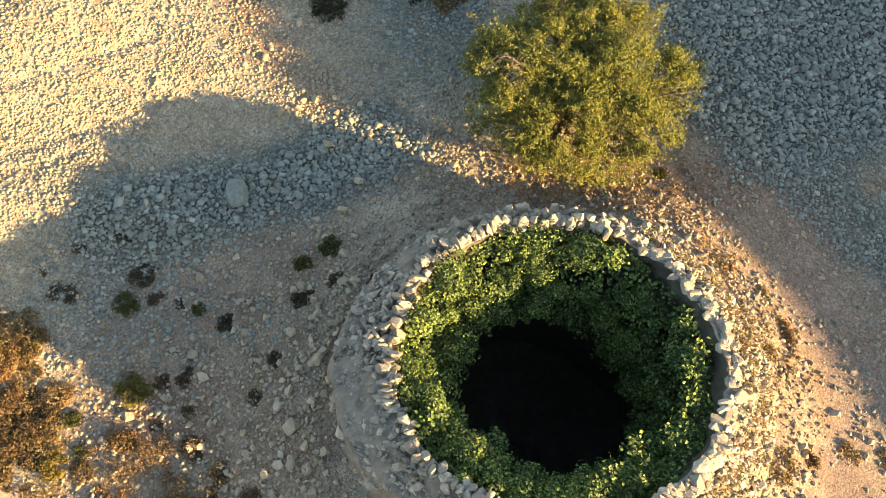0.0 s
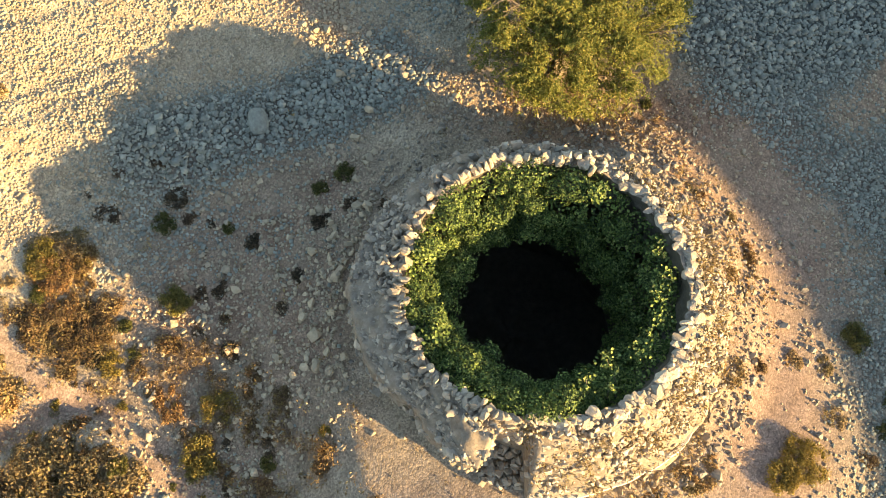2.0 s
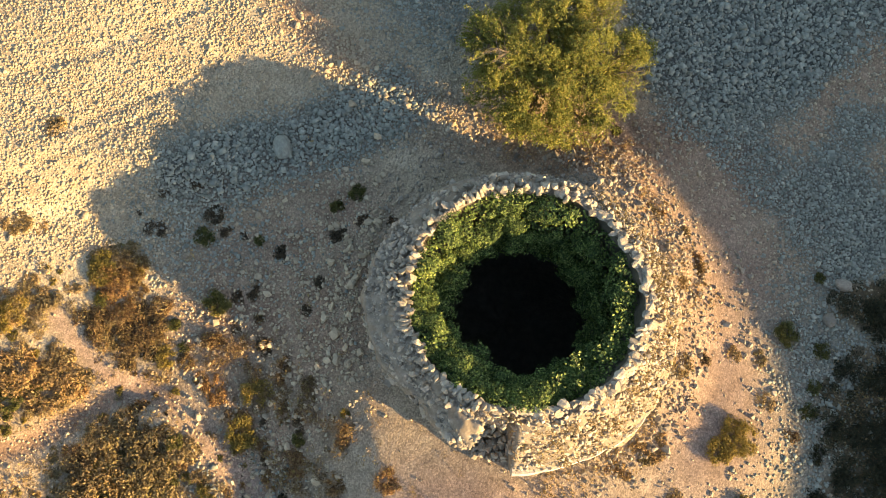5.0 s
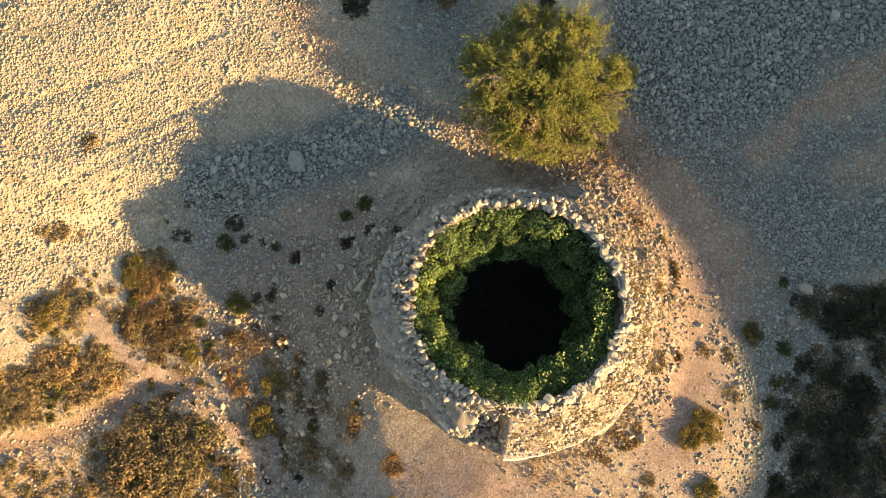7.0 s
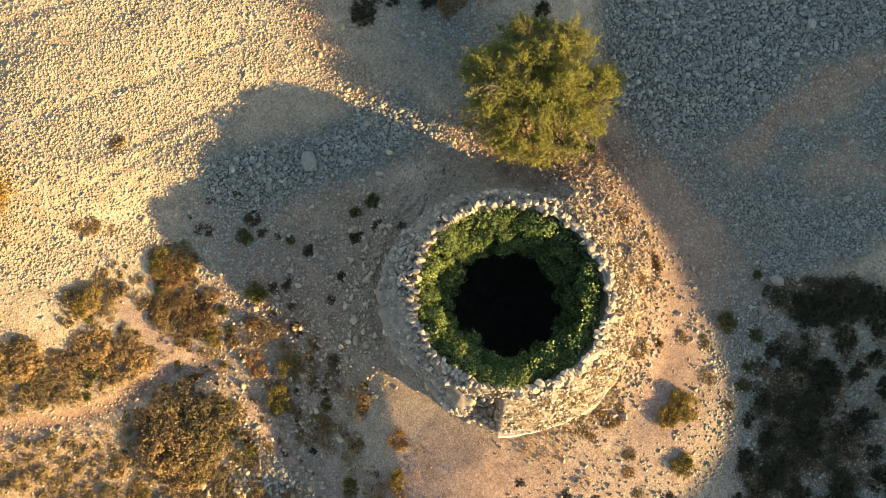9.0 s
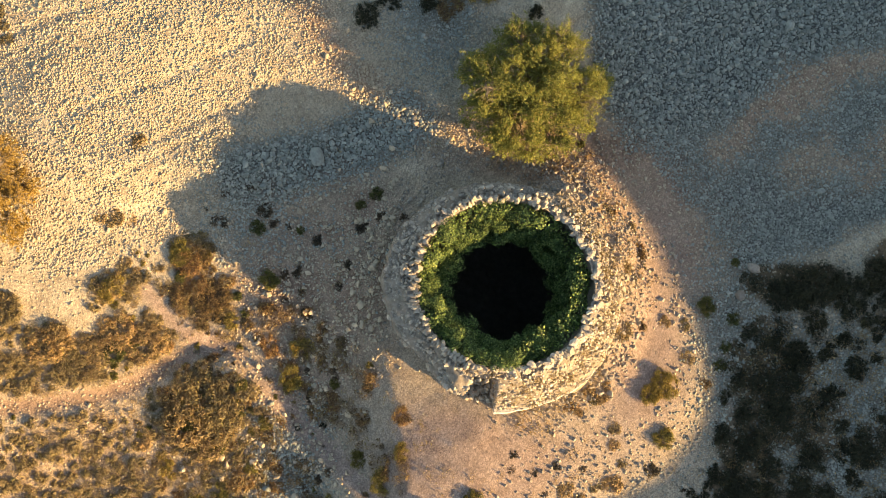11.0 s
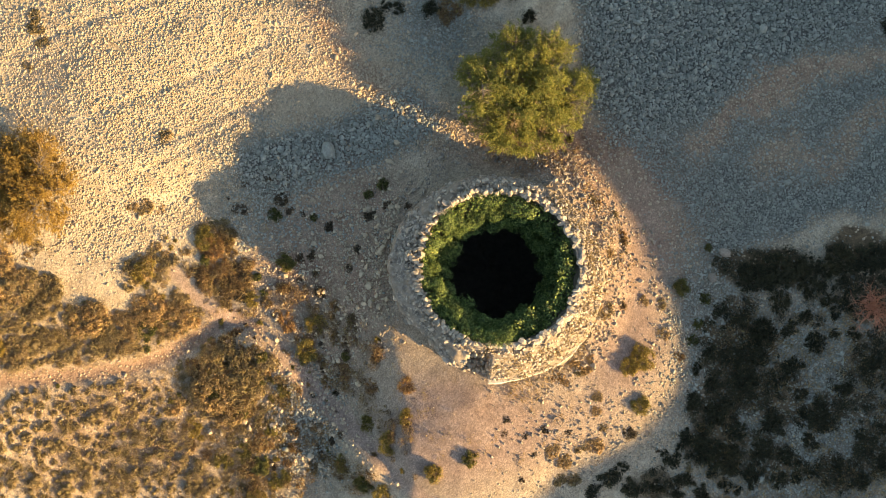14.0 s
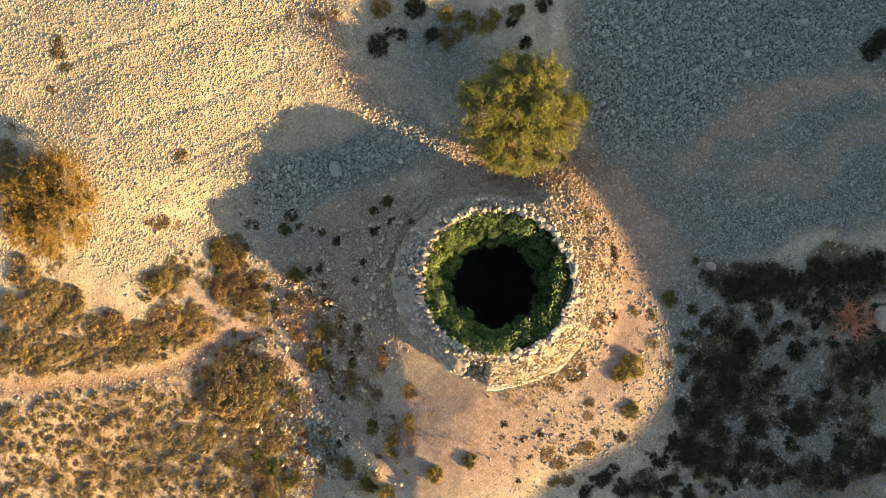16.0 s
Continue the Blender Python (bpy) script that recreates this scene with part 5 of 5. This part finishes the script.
# dry bushes west of the kiln, between the two arms of the path
for i in range(80):
    x, y = random.uniform(-9.6, -4.4), random.uniform(-5.6, -0.8)
    if y > -1.0 - 0.42 * (x + 9) or (x > -6 and y > -2.6):
        continue
    plant(random.choice("ooorysr"), x, y, random.uniform(0.14, 0.30), "heath bushes beside the path", 0.7)
for i in range(95):
    x = random.uniform(-8.2, -2.2)
    y = random.uniform(-9.4, -1.6)
    if x > -3.2 - 0.12 * (y + 9) + 0.0 and y > -6.5 or not -6.6 < x + 0.42 * (y + 4) + 0.4 < -1.2:
        continue
    if x > -2.6 - 0.25 * (y + 9):
        continue
    plant(random.choice("oorrgyd"), x, y, random.uniform(0.12, 0.26), "heath bushes beside the path", 0.8)
placed = []
for i in range(400):
    x, y = random.uniform(5.8, 14.6), random.uniform(-8.2, 0.2)
    radius = random.choice((0.18, 0.24, 0.3, 0.4))
    gap = smooth_noise(np.array(x), np.array(y), 1.6, 91)
    if gap < -0.1 or y > 0.2 or x < 7.6 + 0.25 * y or any(math.hypot(x - a, y - b) < (radius + c) * 0.7 for a, b, c in placed):
        continue
    placed.append((x, y, radius))
    if len(placed) > 90:
        break
for x, y, radius in placed:
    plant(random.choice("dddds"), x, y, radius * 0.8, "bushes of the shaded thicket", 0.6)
for model in MODELS.values():
    if model not in used:
        for o in list(model.children_recursive) + [model]:
            bpy.data.objects.remove(o)


def build_undergrowth():
    """Dry grass and seedlings, too many to count: on the heath, under the thicket, along the kiln's bank and beneath the tree."""
    r = np.random.default_rng(97)
    n = 34000
    x, y = r.uniform(-17.5, 14.5, n), r.uniform(-9.8, 9.5, n)
    far = np.hypot(x - KILN[0], y - KILN[1])
    ang = np.degrees(np.arctan2(y - KILN[1], x - KILN[0]))
    want = 0.45 * step(-x, 6.5, 8.0) * step(-y, 2.2 - 0.1 * (x + 12), 3.6 - 0.1 * (x + 12)) + 0.5 * step(x, 6.6, 8.0) * step(-y, -0.4, 0.4)
    want = want + 0.5 * np.exp(-((far - 3.9) / 0.35) ** 2) * (np.abs(ang + 5) < 75) + 0.45 * blob(x, y, 0.8, 3.7, 1.9, 0.6) + 0.14 * blob(x, y, -4.6, -4.2, 2.6, 3.4) + 0.08 * blob(x, y, 2.5, -6, 3.5, 1.6)
    want = want * (0.4 + 0.9 * (smooth_noise(x, y, 0.8, 98) > -0.15)) * (1 - np.exp(-(off_line(x, y, TRAIL) / 0.38) ** 2))
    keep = (r.uniform(0, 1, n) < want) & (far > 3.4)
    x, y = x[keep], y[keep]
    tuft = np.repeat(np.arange(len(x)), 12)
    size = r.uniform(0.05, 0.13, len(x))[tuft]
    base = np.stack([x, y, land(x, y)], 1)[tuft]
    d = r.normal(size=(len(tuft), 3)) * (0.8, 0.8, 0.3) + (0, 0, 0.55)
    p = base + d * size[:, None] * 0.8
    p[:, 2] = np.maximum(p[:, 2], base[:, 2])
    l = size * r.uniform(0.4, 0.9, len(tuft))
    me = leaf_mesh("undergrowth", p, np.cross(d, r.normal(size=d.shape)), l, l * 0.4, SCRUB_LEAF, r, 0.5)
    tagged(new("undergrowth", me), "dry grass tufts and seedlings between the shrubs", "grass", kind="stuff")


build_undergrowth()


def build_low_scrub():
    """Low cushions of heather-like scrub that grow into one another, too many to count."""
    r = np.random.default_rng(131)
    for name, mats, seed, box, thick, leaf, label in (
            ("low_scrub", HEATH_MATS, 111, (-17.5, -1.5, -10.0, 2.5), 16, SCRUB_LEAF, "low olive-brown scrub matted over the dry heath"),
            ("dry_scrub", STRIP_MATS, 117, (-9.5, -1.5, -9.8, 0.5), 26, DRY_LEAF, "low rust-brown dry scrub between grey stones"),
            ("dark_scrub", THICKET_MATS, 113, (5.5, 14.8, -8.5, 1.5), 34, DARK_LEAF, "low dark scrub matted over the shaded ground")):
        n = int((box[1] - box[0]) * (box[3] - box[2]) * thick)
        x, y = r.uniform(box[0], box[1], n), r.uniform(box[2], box[3], n)
        keep = (r.uniform(0, 1, n) < cover(x, y, mats, seed)) & clear_of_kiln(x, y, 3.5)
        x, y = x[keep], y[keep]
        size = np.clip(np.exp(r.normal(math.log(0.125), 0.4, len(x))), 0.06, 0.3)
        each = (size ** 1.5 * 900).astype(int) + 6
        tuft = np.repeat(np.arange(len(x)), each)
        d = r.normal(size=(len(tuft), 3))
        d /= np.linalg.norm(d, axis=1)[:, None]
        d[:, 2] = np.abs(d[:, 2])
        p = np.stack([x, y, land(x, y) + size * 0.25], 1)[tuft] + d * (size * 1.0)[tuft][:, None] * r.uniform(0.6, 1.1, len(tuft))[:, None] * (1, 1, 0.85)
        l = r.uniform(0.028, 0.06, len(tuft))
        me = leaf_mesh(name, p, d + (0, 0, 0.3), l, l * 0.6, leaf, r, 0.5)
        tagged(new(name, me), label, "scrub", kind="stuff")


build_low_scrub()


def build_red_bush():
    """A leafless bush with rust-red twigs."""
    bush = thing("bare_bush", (12.4, -0.5, float(land(12.4, -0.5)) - 0.03), "leafless bush with rust-red twigs in the thicket", "bush")
    r = np.random.default_rng(95)
    for k in range(26):
        a = r.uniform(0, math.tau)
        way = np.array([math.cos(a) * r.uniform(0.3, 1.1), math.sin(a) * r.uniform(0.3, 1.1), r.uniform(0.5, 1.1)])
        main = branch(r, (0, 0, -0.03), way, r.uniform(0.7, 1.15), 0.02, 0.4, 5)
        fine = [main]
        for p, rad in main[1:]:
            for j in range(4):
                fine.append(branch(r, p, way + r.normal(size=3) * 0.7, r.uniform(0.2, 0.45), 0.008, 0.5, 3))
        part("twig", tubes("twig", fine, RED_TWIG, 4), bush)


build_red_bush()


# ---- single boulders ----
def build_boulder(x, y, size, seed, turn, label, stone=RUBBLE):
    """A rounded limestone boulder, half sunk in the gravel."""
    bm = bmesh.new()
    bmesh.ops.create_icosphere(bm, subdivisions=4, radius=0.5)
    for v in bm.verts:
        n = noise.noise(v.co * 2.1 + Vector((seed, 0, 0))) * 0.16 + noise.noise(v.co * 6 + Vector((0, seed, 0))) * 0.05
        v.co = v.co * (1 + n)
        v.co = Vector([math.copysign(abs(c) ** 0.85, c) for c in v.co])
    me = bpy.data.meshes.new("boulder")
    bm.to_mesh(me)
    bm.free()
    me.materials.append(stone)
    ob = new("boulder", me)
    ob.matrix_basis = pose(x, y, float(land(x, y)) + size[2] * 0.22, 6, -5, turn) @ Matrix.Diagonal((*size, 1))
    tagged(ob, label, "boulder")


build_boulder(-5.72, 2.92, (0.36, 0.52, 0.30), 3.1, 12, "smooth grey boulder lying on the gravel", PEBBLE)
build_boulder(7.06, 0.02, (0.24, 0.28, 0.24), 5.7, 30, "pale limestone boulder beside the thicket")
build_boulder(7.4, 0.86, (0.34, 0.24, 0.2), 8.3, -20, "flat pale limestone boulder beside the thicket")
build_boulder(13.4, -0.35, (0.55, 0.8, 0.5), 11.9, 10, "grey boulder among the bushes of the thicket")
